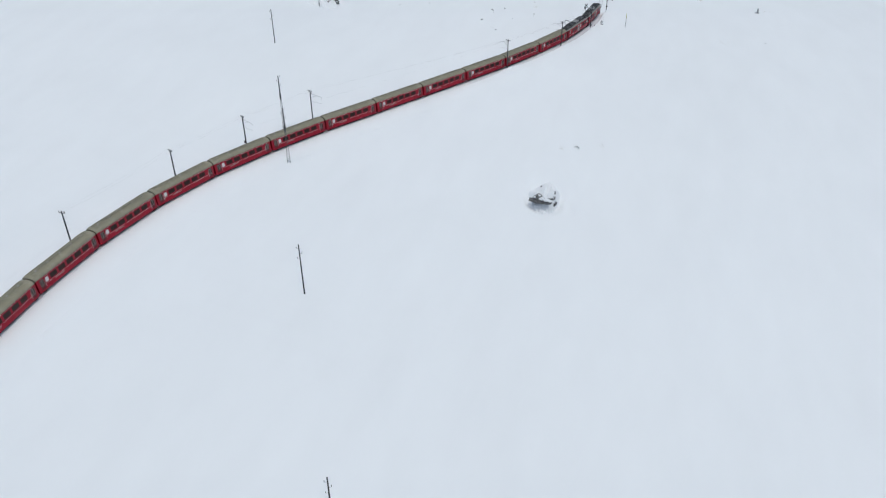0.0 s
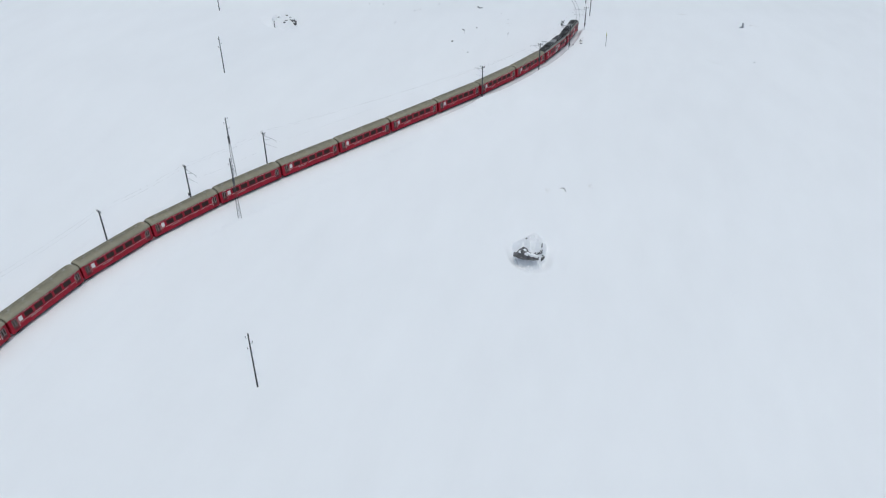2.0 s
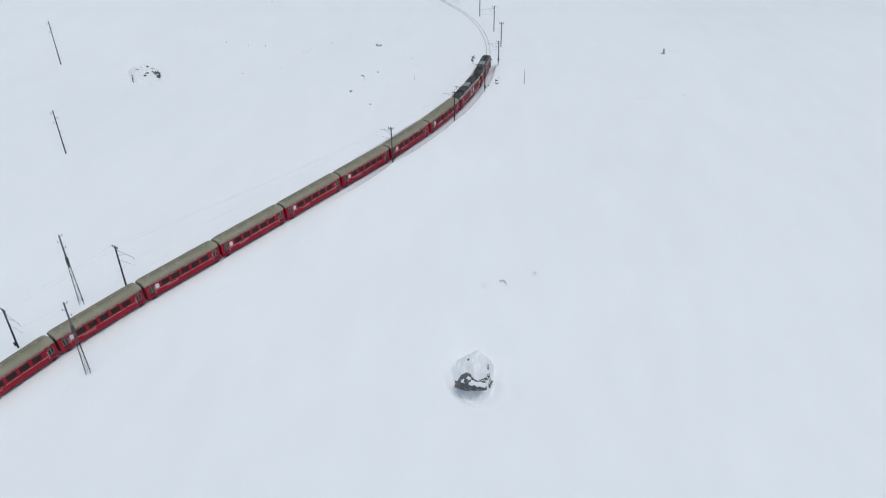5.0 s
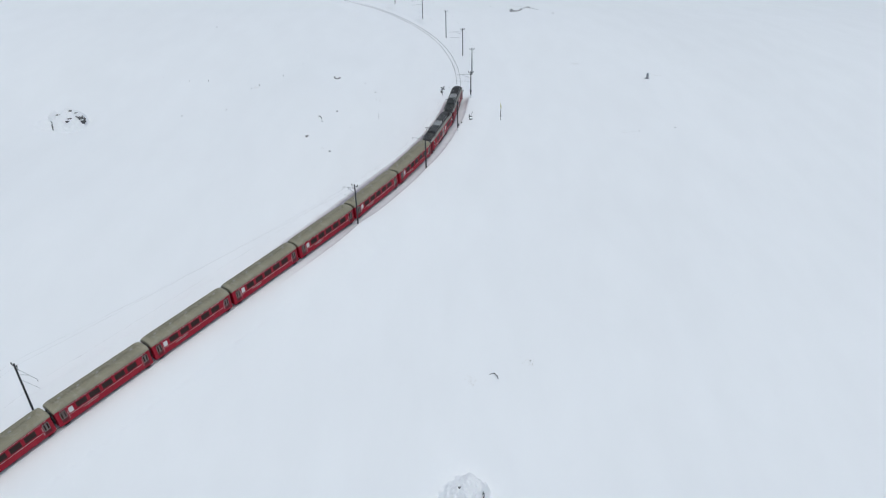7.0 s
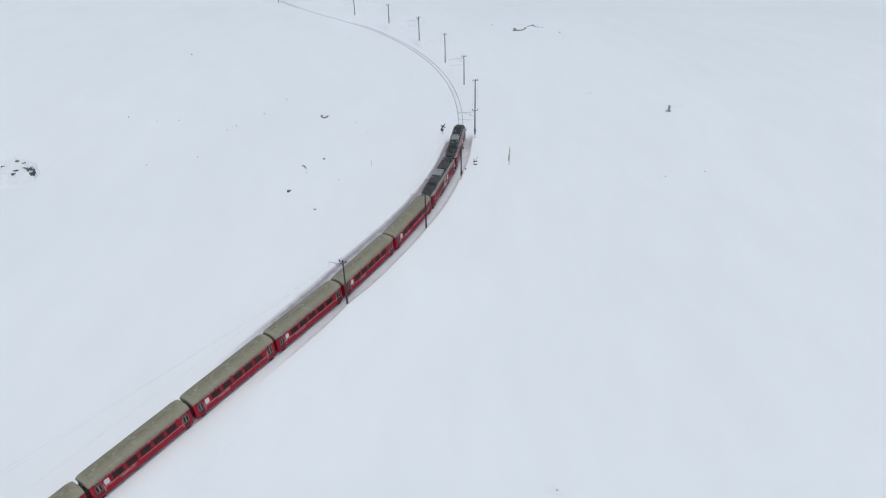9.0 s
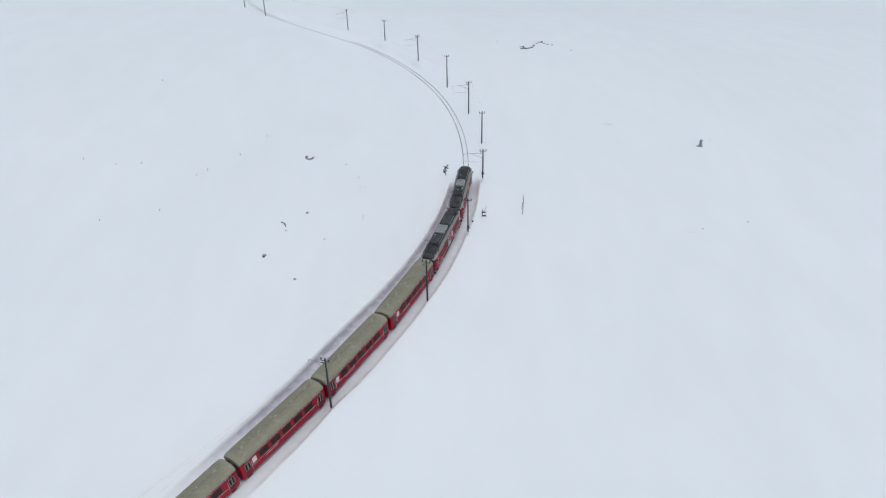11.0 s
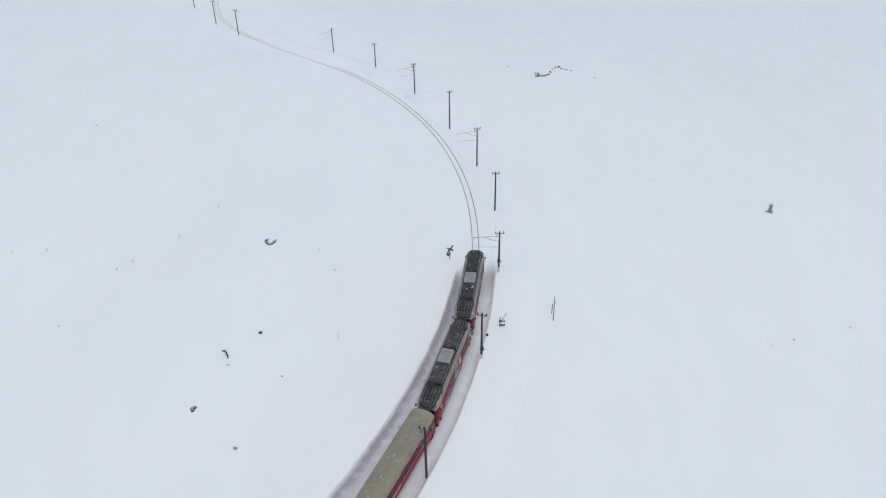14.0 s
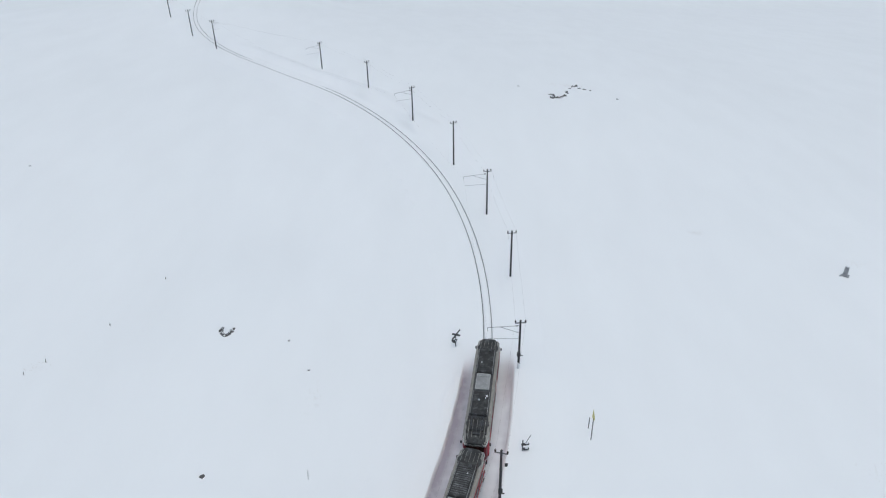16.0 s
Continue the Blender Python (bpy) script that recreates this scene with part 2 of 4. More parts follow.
def spline(nodes, steps=24):
    p = np.array([np.array(nodes[0]) * 2 - nodes[1], *nodes, np.array(nodes[-1]) * 2 - nodes[-2]])
    out = []
    for i in range(1, len(p) - 2):
        a, b, c, d = p[i - 1:i + 3]
        for k in range(steps):
            t = k / steps
            out.append(0.5 * (2 * b + (c - a) * t + (2 * a - 5 * b + 4 * c - d) * t * t + (3 * b - a - 3 * c + d) * t ** 3))
    return np.array(out + [p[-2]])


LINE = spline(NODES)
_run = np.concatenate([[0], np.cumsum(np.linalg.norm(np.diff(LINE, axis=0), axis=1))])
RUN = _run - np.interp(44.5, LINE[:, 1], _run)      # metres along the track, 0 near the crossing


def on_track(s):
    return Vector([np.interp(s, RUN, LINE[:, k]) for k in range(3)])


def track_side(s):
    """The unit vector to the right of the track at s."""
    d = on_track(s + 0.5) - on_track(s - 0.5)
    return Vector((d.y, -d.x, 0)).normalized()


FRONT = 18.65                     # where the train's front buffer stands
CARS = [15.6, 15.6] + [14.2] * 12

# ---- ground ----
# hollows and rises beside the landmarks: place, height over the broad slope, reach
RISES = [(-24, 60, 2.57, 11), (-25, 36, 2.77, 11), (-75, 38, -2.76, 18), (26, 148, 1.59, 18), (57, 82, 1.0, 18), (16, 52, 0.48, 8),
         (-76, -6, 1.09, 16), (-30, -88, 0.42, 18), (4.5, -47, -1.14, 15), (9, -26, 0.24, 11), (-20, 34, 0.42, 13), (-26, 60, 0.07, 13), (13, 50, 0.17, 9), (9, -26, 0.12, 12), (-44, 48, 0.02, 14), (-75.8, -5.6, 0.14, 14), (-29.8, -88, 0.01, 14), (4.8, -45.6, 0.06, 12), (2, 133, 0.55, 8), (-10, 153, 0.7, 8), (-27, 174, 0.4, 7)]


# drifts against the masts
DRIFTS = [(-68.3, -67, 0.80, 3), (-60.7, -51.3, 1.00, 3), (8.8, 59.7, 1.10, 3.2), (9.7, 78.2, 0.50, 3), (-5.2, 130.2, 1.00, 3), (-15.4, 147.4, 1.10, 3), (-29.2, 171, -0.90, 3), (-67.65, -66.85, 0.14, 2.6), (-60.1, -51.35, 0.28, 2.6), (-50.9, -36.9, 0.47, 2.6), (-13.6, 5.75, 0.54, 2.6), (-1.84, 25.9, 0.22, 2.6), (4.82, 43.03, 0.13, 2.6), (7, 95.53, -0.08, 2.6), (2.21, 112.91, -0.07, 2.6), (-15.7, 147.05, 0.07, 2.6), (-29.5, 170.47, 0.08, 2.6), (-56.2, -41.03, 0.57, 2.6), (-48.58, -54.38, 0.46, 2.6)]


# wind scoops: centre, half-axes, depth
SCOOPS = [(4.5, -44.3, 4.4, 6.6, 1.0), (-80.0, 37.6, 6.4, 6.0, 0.7)]


def broad_slope(x, y):
    u, v = np.tanh(x / 200) * 2, np.tanh((y - 40) / 300) * 3
    z = -2.447 - 10.511 * u + 13.761 * v + 0.076 * u * u + 1.404 * u * v - 6.193 * v * v - 0.888 * v ** 3 - 0.21 * u * v * v
    for a, b, h, r in RISES:
        z = z + h * np.exp(-((x - a) ** 2 + (y - b) ** 2) / (2 * r * r))
    return z + 0.2 * np.sin(x * 0.043 + 0.7) * np.sin(y * 0.037 + 0.3)


FOOT = LINE[::6]


def nearest_line(x, y):
    """For many places at once: the distance to the track, and the nearest place on it."""
    d2 = np.full(x.shape, 1e12)
    nx_, ny_, nz_ = np.zeros(x.shape), np.zeros(x.shape), np.zeros(x.shape)
    for p, q in zip(FOOT, FOOT[1:]):
        e = q - p
        t = np.clip(((x - p[0]) * e[0] + (y - p[1]) * e[1]) / (e[0] ** 2 + e[1] ** 2), 0, 1)
        fx, fy = p[0] + t * e[0], p[1] + t * e[1]
        g = (x - fx) ** 2 + (y - fy) ** 2
        k = g < d2
        d2 = np.where(k, g, d2)
        nx_, ny_, nz_ = np.where(k, fx, nx_), np.where(k, fy, ny_), np.where(k, p[2] + t * e[2], nz_)
    return np.sqrt(d2), nx_, ny_, nz_


def ground_height(x, y):
    x, y = np.asarray(x, float), np.asarray(y, float)
    z = broad_slope(x, y)
    d, fx, fy, tz = nearest_line(x, y)
    fade = np.exp(-(d / 34) ** 2)
    z = z + (tz - broad_slope(fx, fy)) * fade
    for a, b, rx, ry, deep in SCOOPS:                                  # wind scoops round the boulders
        way = np.arctan2(y - b, x - a)
        e = np.hypot((x - a) / rx, (y - b) / ry) * (1 + 0.07 * np.sin(3 * way + 1) + 0.04 * np.sin(5 * way + 2.2))
        z = z - deep * (0.82 * (1 - smoothstep(0.68, 1.08 + 0.3 * np.maximum(0, np.sin(way + 0.3)), e)) + 0.55 * (1 - smoothstep(1.15, 1.85, e)) * (0.6 + 0.4 * np.cos(way - 0.9)))
    w = smoothstep(2.0, 11.0, d)
    z = tz * (1 - w) + z * w
    for a, b, h, r in DRIFTS:
        z = z + h * np.exp(-((x - a) ** 2 + (y - b) ** 2) / (2 * r * r)) * smoothstep(1.4, 3.2, d)
    return z, d


def stand(x, y):
    return float(ground_height(np.array([x]), np.array([y]))[0][0])


def stretch_axis(lo, hi, step, far_lo, far_hi, grow=1.18):
    inner = list(np.arange(lo, hi + step / 2, step))
    d, out = step, []
    v = lo
    while v > far_lo:
        d *= grow
        v -= d
        out.append(v)
    d, v, back = step, hi, []
    while v < far_hi:
        d *= grow
        v += d
        back.append(v)
    return np.array(out[::-1] + inner + back)


gx = stretch_axis(-104, 70, 1.2, -2500, 2500)
gy = stretch_axis(-135, 260, 1.2, -2500, 2500)
gx = np.unique(np.round(np.concatenate([gx, np.arange(-3, 13, 0.4)]), 3))     # finer round the boulder
gy = np.unique(np.round(np.concatenate([gy, np.arange(-54, -38, 0.4)]), 3))
GX, GY = np.meshgrid(gx, gy)
GZ, GD = ground_height(GX.ravel(), GY.ravel())
GZ = GZ - 1.3 * (1 - smoothstep(4.6, 6.8, GD))
nx, ny = len(gx), len(gy)
idx = np.arange(nx * ny).reshape(ny, nx)
quads = np.stack([idx[:-1, :-1], idx[:-1, 1:], idx[1:, 1:], idx[1:, :-1]], -1).reshape(-1, 4)
me = bpy.data.meshes.new("ground")
me.from_pydata(np.stack([GX.ravel(), GY.ravel(), GZ], 1).tolist(), [], quads.tolist())
me.materials.append(SNOW)
me.shade_smooth()
tagged(new("ground", me), "smooth wind-packed snow slope under an overcast sky", "snow", kind="structure")

# the bed of the line: snow levelled to the rail heads, with a ploughed cut where the train runs
half_across = [0.2, 0.435, 0.45, 0.55, 0.565, 0.7, 1.0, 1.3, 1.7, 2.1, 2.5, 2.8, 3.0, 3.15, 3.3, 3.45, 3.6, 3.75, 3.9, 4.1, 4.4, 4.8, 5.3, 6, 6.8, 7.6, 8.4, 9.2, 9.9, 10.5]
AC = np.array(sorted({round(-v, 3) for v in half_across} | {-2.3 - 0.12 * k for k in range(26)} | {2.25 + 0.12 * k for k in range(10)} | set(half_across)))
along = np.arange(RUN[0] + 1, RUN[-1] - 1, 0.6)
verts, ploughed = [], []
for s in along:
    p, side = on_track(s), track_side(s)
    xs, ys = p.x + AC * side.x, p.y + AC * side.y
    zs, _ = ground_height(xs, ys)
    a = np.abs(AC)
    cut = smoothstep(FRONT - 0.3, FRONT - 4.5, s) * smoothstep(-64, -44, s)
    wob = np.where(AC < 0, 1.0, 0.5) * (0.08 * noise.noise((s * 0.35, 0, 0)) + 0.09 * noise.noise((s * 1.7, 3, 0)))
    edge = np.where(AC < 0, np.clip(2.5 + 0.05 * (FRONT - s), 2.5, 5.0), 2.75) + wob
    bank = np.where(AC < 0, 0.5, 0.34) * cut * smoothstep(edge, edge + np.where(AC < 0, 0.22, 0.4), a) * (1 - smoothstep(5.6, 9.8, a))
    hill = 0.75 * smoothstep(72, 90, s) * (1 - smoothstep(150, 165, s)) * smoothstep(2.2, 5.2, AC) * (1 - smoothstep(5.6, 10, AC))
    lee = 0.22 * smoothstep(-45, -35, s) * (1 - smoothstep(-14, -4, s)) * smoothstep(2.0, 3.0, -AC) * (1 - smoothstep(3.6, 8, -AC))
    groove = -0.02 * ((a > 0.44) & (a < 0.56))
    drift = 0.13 * smoothstep(112, 121, s) * (1 - smoothstep(141, 152, s)) * np.exp(-((AC - 1.1) / 1.2) ** 2)
    rough = np.array([noise.noise((s * 0.9, v * 1.3, 7)) + 0.6 * noise.noise((s * 2.3, v * 2.7, 3)) for v in AC]) * (0.012 + 0.06 * cut)
    tuck = 0.012 - 0.07 * smoothstep(9.7, 10.5, a)
    zs = zs + bank + hill + lee + groove + drift + np.where((a > 0.7) & (a < 9), rough, 0) + tuck - 0.03
    verts += [(x, y, z) for x, y, z in zip(xs, ys, zs)]
    # darkening of the cut: churned snow and painted shade, heaviest at the left wall
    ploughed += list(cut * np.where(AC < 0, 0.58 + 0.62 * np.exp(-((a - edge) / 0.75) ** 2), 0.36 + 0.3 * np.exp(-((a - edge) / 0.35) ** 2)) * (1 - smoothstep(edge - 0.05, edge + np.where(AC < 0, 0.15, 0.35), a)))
n = len(AC)
faces = [(i * n + k, i * n + k + 1, (i + 1) * n + k + 1, (i + 1) * n + k) for i in range(len(along) - 1) for k in range(n - 1)]
me = bpy.data.meshes.new("track_bed")
me.from_pydata(verts, [], faces)
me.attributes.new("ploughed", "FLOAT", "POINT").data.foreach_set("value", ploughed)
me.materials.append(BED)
me.shade_smooth()
tagged(new("track_bed", me), "snow-filled railway bed with a ploughed cut along the train", "snow", kind="structure")

# the two rails, one metre apart
track = tagged(new("railway_track"), "metre-gauge railway track buried to the rail heads in snow", "track", kind="structure")
for at in (-0.5, 0.5):
    prof = [(-0.06, -0.16), (0.06, -0.16), (0.06, -0.145), (0.015, -0.12), (0.015, -0.05), (0.032, -0.04), (0.032, 0.0), (-0.032, 0.0), (-0.032, -0.04), (-0.015, -0.05), (-0.015, -0.12), (-0.06, -0.145)]
    rows = []
    for s in np.arange(RUN[0] + 1, RUN[-1] - 1, 1.6):
        p, side = on_track(s), track_side(s)
        rows.append([p + side * (at + a) + Vector((0, 0, b + 0.035)) for a, b in prof])
    part("rail", loft(rows), RAIL_STEEL, track)

# ---- the train ----


def ring(y, half, z_list):
    """A closed section across the car: half-widths up one side, and down the other."""
    right = [(w * half, y, z) for w, z in z_list]
    return right + [(-x, y, z) for x, y, z in reversed(right)]


def bogie(parent, y, wheelbase, wheel_r=0.39):
    b = part("bogie", boxes((-0.95, -0.8, y - wheelbase / 2 - 0.55, y + wheelbase / 2 + 0.55, 0.38, 0.62),
                            (0.8, 0.95, y - wheelbase / 2 - 0.55, y + wheelbase / 2 + 0.55, 0.38, 0.62),
                            (-0.9, 0.9, y - 0.25, y + 0.25, 0.4, 0.7), bevel=0.03), UNDER, parent, "black steel bogie dusted with snow")
    for dy in (-wheelbase / 2, wheelbase / 2):
        bm = bmesh.new()
        for side in (-1, 1):
            tube(bm, (side * 0.47, y + dy, wheel_r), (side * 0.6, y + dy, wheel_r), wheel_r, n=20)
        tube(bm, (-0.8, y + dy, wheel_r), (0.8, y + dy, wheel_r), 0.07, n=8)
        part("wheelset", bm, STEEL, b, "steel wheels on an axle")
        for side in (-1, 1):
            part("axle_box", boxes((side * 0.95 - 0.1, side * 0.95 + 0.1, y + dy - 0.17, y + dy + 0.17, 0.25, 0.55), bevel=0.03), UNDER, b)


def side_pane(parent, name, side, y, width, z0, z1, material, half=1.325, label="", frame_mat=None, bars=0):
    """A pane, door or panel on one flank of a car."""
    x = side * (half + 0.004)
    d = 0.02
    ob = part(name, boxes((min(x, x + side * d), max(x, x + side * d), y - width / 2, y + width / 2, z0, z1), bevel=0.008), material, parent, label)
    if frame_mat:
        bm = bmesh.new()
        t = 0.05
        for a, b, c, e in ((y - width / 2 - t, y + width / 2 + t, z1, z1 + t), (y - width / 2 - t, y + width / 2 + t, z0 - t, z0),
                           (y - width / 2 - t, y - width / 2, z0, z1), (y + width / 2, y + width / 2 + t, z0, z1)):
            box(bm, min(x, x + side * 0.03), max(x, x + side * 0.03), a, b, c, e)
        for k in range(bars):
            yy = y - width / 2 + width * (k + 1) / (bars + 1)
            box(bm, min(x, x + side * 0.03), max(x, x + side * 0.03), yy - 0.025, yy + 0.025, z0, z1)
        part("window_frame", bm, frame_mat, ob)
    return ob


def coupling(parent, y, way):
    bm = bmesh.new()
    tube(bm, (0, y - way * 0.5, 0.72), (0, y + way * 0.3, 0.72), 0.1, n=10)
    tube(bm, (0, y + way * 0.3, 0.72), (0, y + way * 0.36, 0.72), 0.22, n=14)
    box(bm, -0.9, 0.9, y - way * 0.25 - 0.08, y - way * 0.25 + 0.08, 0.6, 0.85, bevel=0.02)
    part("coupler", bm, UNDER, parent, "black central buffer and coupling")


def railcar(insulators):
    car = tagged(new("railcar"), "red electric railcar with dark roof boxes and raised pantograph", "railcar", group="cars of the train")
    body_z = [(0.93, 0.62), (0.985, 0.8), (1.0, 1.2), (1.0, 2.1), (0.985, 2.6), (0.96, 2.88)]
    stations = [(-8.14, 0.70, 0.0), (-8.06, 0.80, 0.0), (-7.7, 0.9, 0.0), (-7.0, 1.0, 0.0), (7.0, 1.0, 0.0), (7.7, 0.9, 0.0), (8.06, 0.80, 0.0), (8.14, 0.70, 0.0)]
    secs = []
    for y, w, _ in stations:
        rows = []
        for k, (hw, z) in enumerate(body_z):
            lean = 0.0 if z < 1.75 else (z - 1.75) * 0.2 * (abs(y) - 7.0 if abs(y) > 7 else 0) / 1.14
            rows.append((hw * w, z, lean))
        right = [(hw * 1.325, y - math.copysign(lean, y), z) for hw, z, lean in rows]
        secs.append(right + [(-x, yy, z) for x, yy, z in reversed(right)])
    part("body", loft(secs), RED, car, "red painted steel body", smooth=35)
    # pale roof shoulders, darker roof deck between them
    roof_z = [(0.975, 2.84), (0.975, 2.92), (0.9, 3.12), (0.72, 3.26), (0.4, 3.33)]
    secs = [ring(y, 1.325 * w, [(a, z - drop) for a, z in roof_z]) for y, w, drop in
            ((-8.06, 0.76, 0.14), (-7.8, 0.88, 0.05), (-7.0, 1.0, 0), (7.0, 1.0, 0), (7.8, 0.88, 0.05), (8.06, 0.76, 0.14))]
    part("roof", loft(secs), CREAM, car, "pale grey roof shoulders streaked with snow", smooth=35)
    # dark hoods over both cabs, leaving a pale rim at the eaves
    for way, start in ((-1, 4.65), (1, 5.8)):
        secs = []
        for y, w, drop, reach in ((start, 1.0, 0, 0.74), (start + 0.5, 1.0, 0, 0.84), (start + 1.1, 1.0, 0, 0.92), (7.05, 1.0, 0, 0.94), (7.72, 0.92, 0.03, 0.94), (7.98, 0.84, 0.1, 0.94), (8.1, 0.77, 0.22, 0.93)):
            edge = np.interp(reach, (0.72, 0.9, 0.975), (3.26, 3.12, 2.92)) + 0.02 - drop
            half = [(1.325 * w * a, way * y, z) for a, z in ((reach, edge - 0.08), (reach, edge), (reach * 0.86, edge + 0.12 if reach > 0.85 else 3.3), (0.58, 3.4 - drop), (0.25, 3.43 - drop))]
            secs.append(half + [(-x, yy, z) for x, yy, z in reversed(half)])
        part("cab_hood", loft(secs), ROOF_DARK, car, "dark rounded hood over the cab roof", smooth=30)
        rim = [Vector((x, way * y, z)) for x, y, z in ((-1.21, 6.3, 3.02), (-1.18, 7.7, 3.0), (-1.0, 8.06, 2.94), (1.0, 8.06, 2.94), (1.18, 7.7, 3.0), (1.21, 6.3, 3.02))]
        part("hood_rim", tubes(*zip(rim, rim[1:]), r=0.055), RIM, car, "pale grey roof rim")
        for x, r in ((-0.8, 0.024), (0.8, 0.024), (-0.42, 0.014), (0.42, 0.014), (0.0, 0.014)):
            up = 3.42 if abs(x) > 0.5 else 3.435
            part("hood_rib", tubes(((x, way * (start + 0.4), up), (x * 0.98, way * 7.3, up)), ((x * 0.98, way * 7.3, up), (x * 0.78, way * 7.95, 3.28)), r=r), CREAM, car)
    # roof boxes with cooling grilles
    for name, y0, y1, top in (("resistor_box", 1.8, 5.75, 3.74), ("resistor_box", -4.55, -1.15, 3.72)):
        b = part(name, boxes((-0.83, 0.83, y0, y1, 3.25, top), bevel=0.06), ROOF_DARK, car, "dark grey roof resistor box dusted with snow")
        for k in range(int((y1 - y0 - 0.5) / 0.24)):
            yy = y0 + 0.3 + k * 0.24
            part("slat", boxes((-0.68, 0.68, yy, yy + 0.11, top - 0.01, top + (0.025 if insulators else 0.012)), bevel=0.005), SLAT if insulators else ROOF_DARK, b)
        for side in (-1, 1):
            part("box_rail", boxes((side * 0.85 - 0.02, side * 0.85 + 0.02, y0, y1, top - 0.1, top - 0.03)), PANEL, b)
    part("roof_panel", boxes((-0.72, 0.72, -0.9, 1.55, 3.25, 3.73), bevel=0.05), PANEL, car, "light grey flat roof cover")
    for x in (-0.7, 0.7):
        part("panel_edge", boxes((x - 0.025, x + 0.025, -0.88, 1.53, 3.72, 3.755)), RIM, car)
    for y in (-0.87, 1.52):
        part("panel_edge", boxes((-0.67, 0.67, y - 0.025, y + 0.025, 3.72, 3.755)), RIM, car)
    for k, (x, y, r) in enumerate(((-0.4, 3.4, 0.08), (-0.15, -2.5, 0.1), (0.62, -1.9, 0.13), (0.5, -2.2, 0.07)) if not insulators else ((0.3, 4.6, 0.07), (-0.5, -1.9, 0.08))):
        bm = boulder_bm((r, r * 1.2, 0.07), 50 + k, 2)
        bmesh.ops.translate(bm, vec=(x, y, 3.75), verts=bm.verts)
        part("snow_clump", bm, SNOW, car, "clump of snow on the roof", smooth=180)
    part("panel_seam", boxes((-0.66, 0.66, 1.05, 1.075, 3.72, 3.736)), ROOF_DARK, car)
    part("roof_deck", boxes((-1.02, 1.02, -6.9, -4.62, 3.2, 3.42), bevel=0.03), ROOF_DARK, car, "dark roof deck under the pantograph")
    part("roof_walkway", boxes((-0.99, 0.99, -4.6, 5.85, 3.2, 3.345), bevel=0.02), GRILLE, car, "dark roof walkway between the boxes")
    for side in (-1, 1):
        part("running_board", boxes((side * 1.09 - 0.07, side * 1.09 + 0.07, -4.6, 5.8, 3.2, 3.24)), CREAM, car)
    # pantograph, raised
    pan = part("pantograph", tubes(((-0.7, -6.6, 3.62), (0.7, -6.6, 3.62)), ((-0.7, -4.9, 3.62), (0.7, -4.9, 3.62)), ((-0.62, -6.6, 3.62), (-0.62, -4.9, 3.62)),
                                   ((0.62, -6.6, 3.62), (0.62, -4.9, 3.62)), r=0.045), GRILLE, car, "raised dark steel pantograph")
    for x in (-0.62, 0.62):
        for y in (-6.6, -4.9):
            bm = bmesh.new()
            for k in range(3):
                tube(bm, (x, y, 3.4 + 0.07 * k), (x, y, 3.445 + 0.07 * k), 0.09, 0.06, n=10)
            part("insulator", bm, PORCELAIN, pan)
    for x in (-0.55, 0.55):
        part("lower_arm", tubes(((x, -5.0, 3.64), (x * 0.8, -6.8, 4.35)), r=0.035), GRILLE, pan)
        part("upper_arm", tubes(((x * 0.8, -6.8, 4.35), (x * 0.7, -6.1, 5.15)), r=0.028), GRILLE, pan)
    for y in (-6.25, -5.95):
        part("collector_bow", tubes(((-0.62, y, 5.18), (0.62, y, 5.18)), ((-0.62, y, 5.18), (-0.85, y, 5.04)), ((0.62, y, 5.18), (0.85, y, 5.04)), r=0.03), GRILLE, pan)
    # aerials and switches on the roof
    part("roof_switch", boxes((-0.35, 0.35, -7.2, -6.95, 3.4, 3.62), bevel=0.03), GRILLE, car)
    part("horn_box", boxes((0.2, 0.5, 5.2, 5.6, 3.74, 3.9), bevel=0.03), GRILLE, car)
    if insulators:
        part("insulator_row", tubes(*[((0.95, 5.15 + 0.26 * k, 3.3), (0.95, 5.15 + 0.26 * k, 3.95)) for k in range(4)], r=0.05), PORCELAIN, car)
    # flanks
    for side in (-1, 1):
        for y, w, bars in ((-4.05, 1.45, 1), (-1.95, 1.45, 1), (3.75, 1.45, 1), (5.55, 1.3, 1)):
            side_pane(car, "window", side, y, w, 1.68, 2.5, GLASS, frame_mat=RED_DARK, bars=bars)
        for y in (-6.75, 7.35):
            side_pane(car, "cab_window", side, y, 0.5, 1.75, 2.45, GLASS, frame_mat=WHITE)
        door = side_pane(car, "double_door", side, 0.05, 1.35, 0.85, 2.6, DOOR, label="pale grey double door")
        for dy in (-0.33, 0.33):
            side_pane(door, "door_window", side, 0.05 + dy, 0.3, 1.65, 2.4, GLASS, half=1.345)
            side_pane(door, "door_leaf_edge", side, 0.05 + dy * 0.05, 0.02, 0.88, 2.58, ROOF_DARK, half=1.346)
        side_pane(car, "white_panel", side, 1.75, 0.62, 1.62, 2.5, WHITE, label="white painted panel")
        side_pane(car, "lettering_bar", side, 6.7, 0.62, 1.95, 2.05, WHITE)
        side_pane(car, "lettering_bar", side, 6.7, 0.5, 2.16, 2.24, WHITE)
        side_pane(car, "lettering_bar", side, -4.4, 1.9, 1.24, 1.31, DOOR)
        for y0, y1 in ((-7.2, -0.7), (0.8, 7.2)):
            side_pane(car, "waist_line", side, (y0 + y1) / 2, y1 - y0, 1.08, 1.12, WHITE, label="thin white waist line")
        part("gutter", boxes((side * 1.31 - 0.02, side * 1.31 + 0.02, -7.2, 7.2, 2.84, 2.9)), CREAM, car)
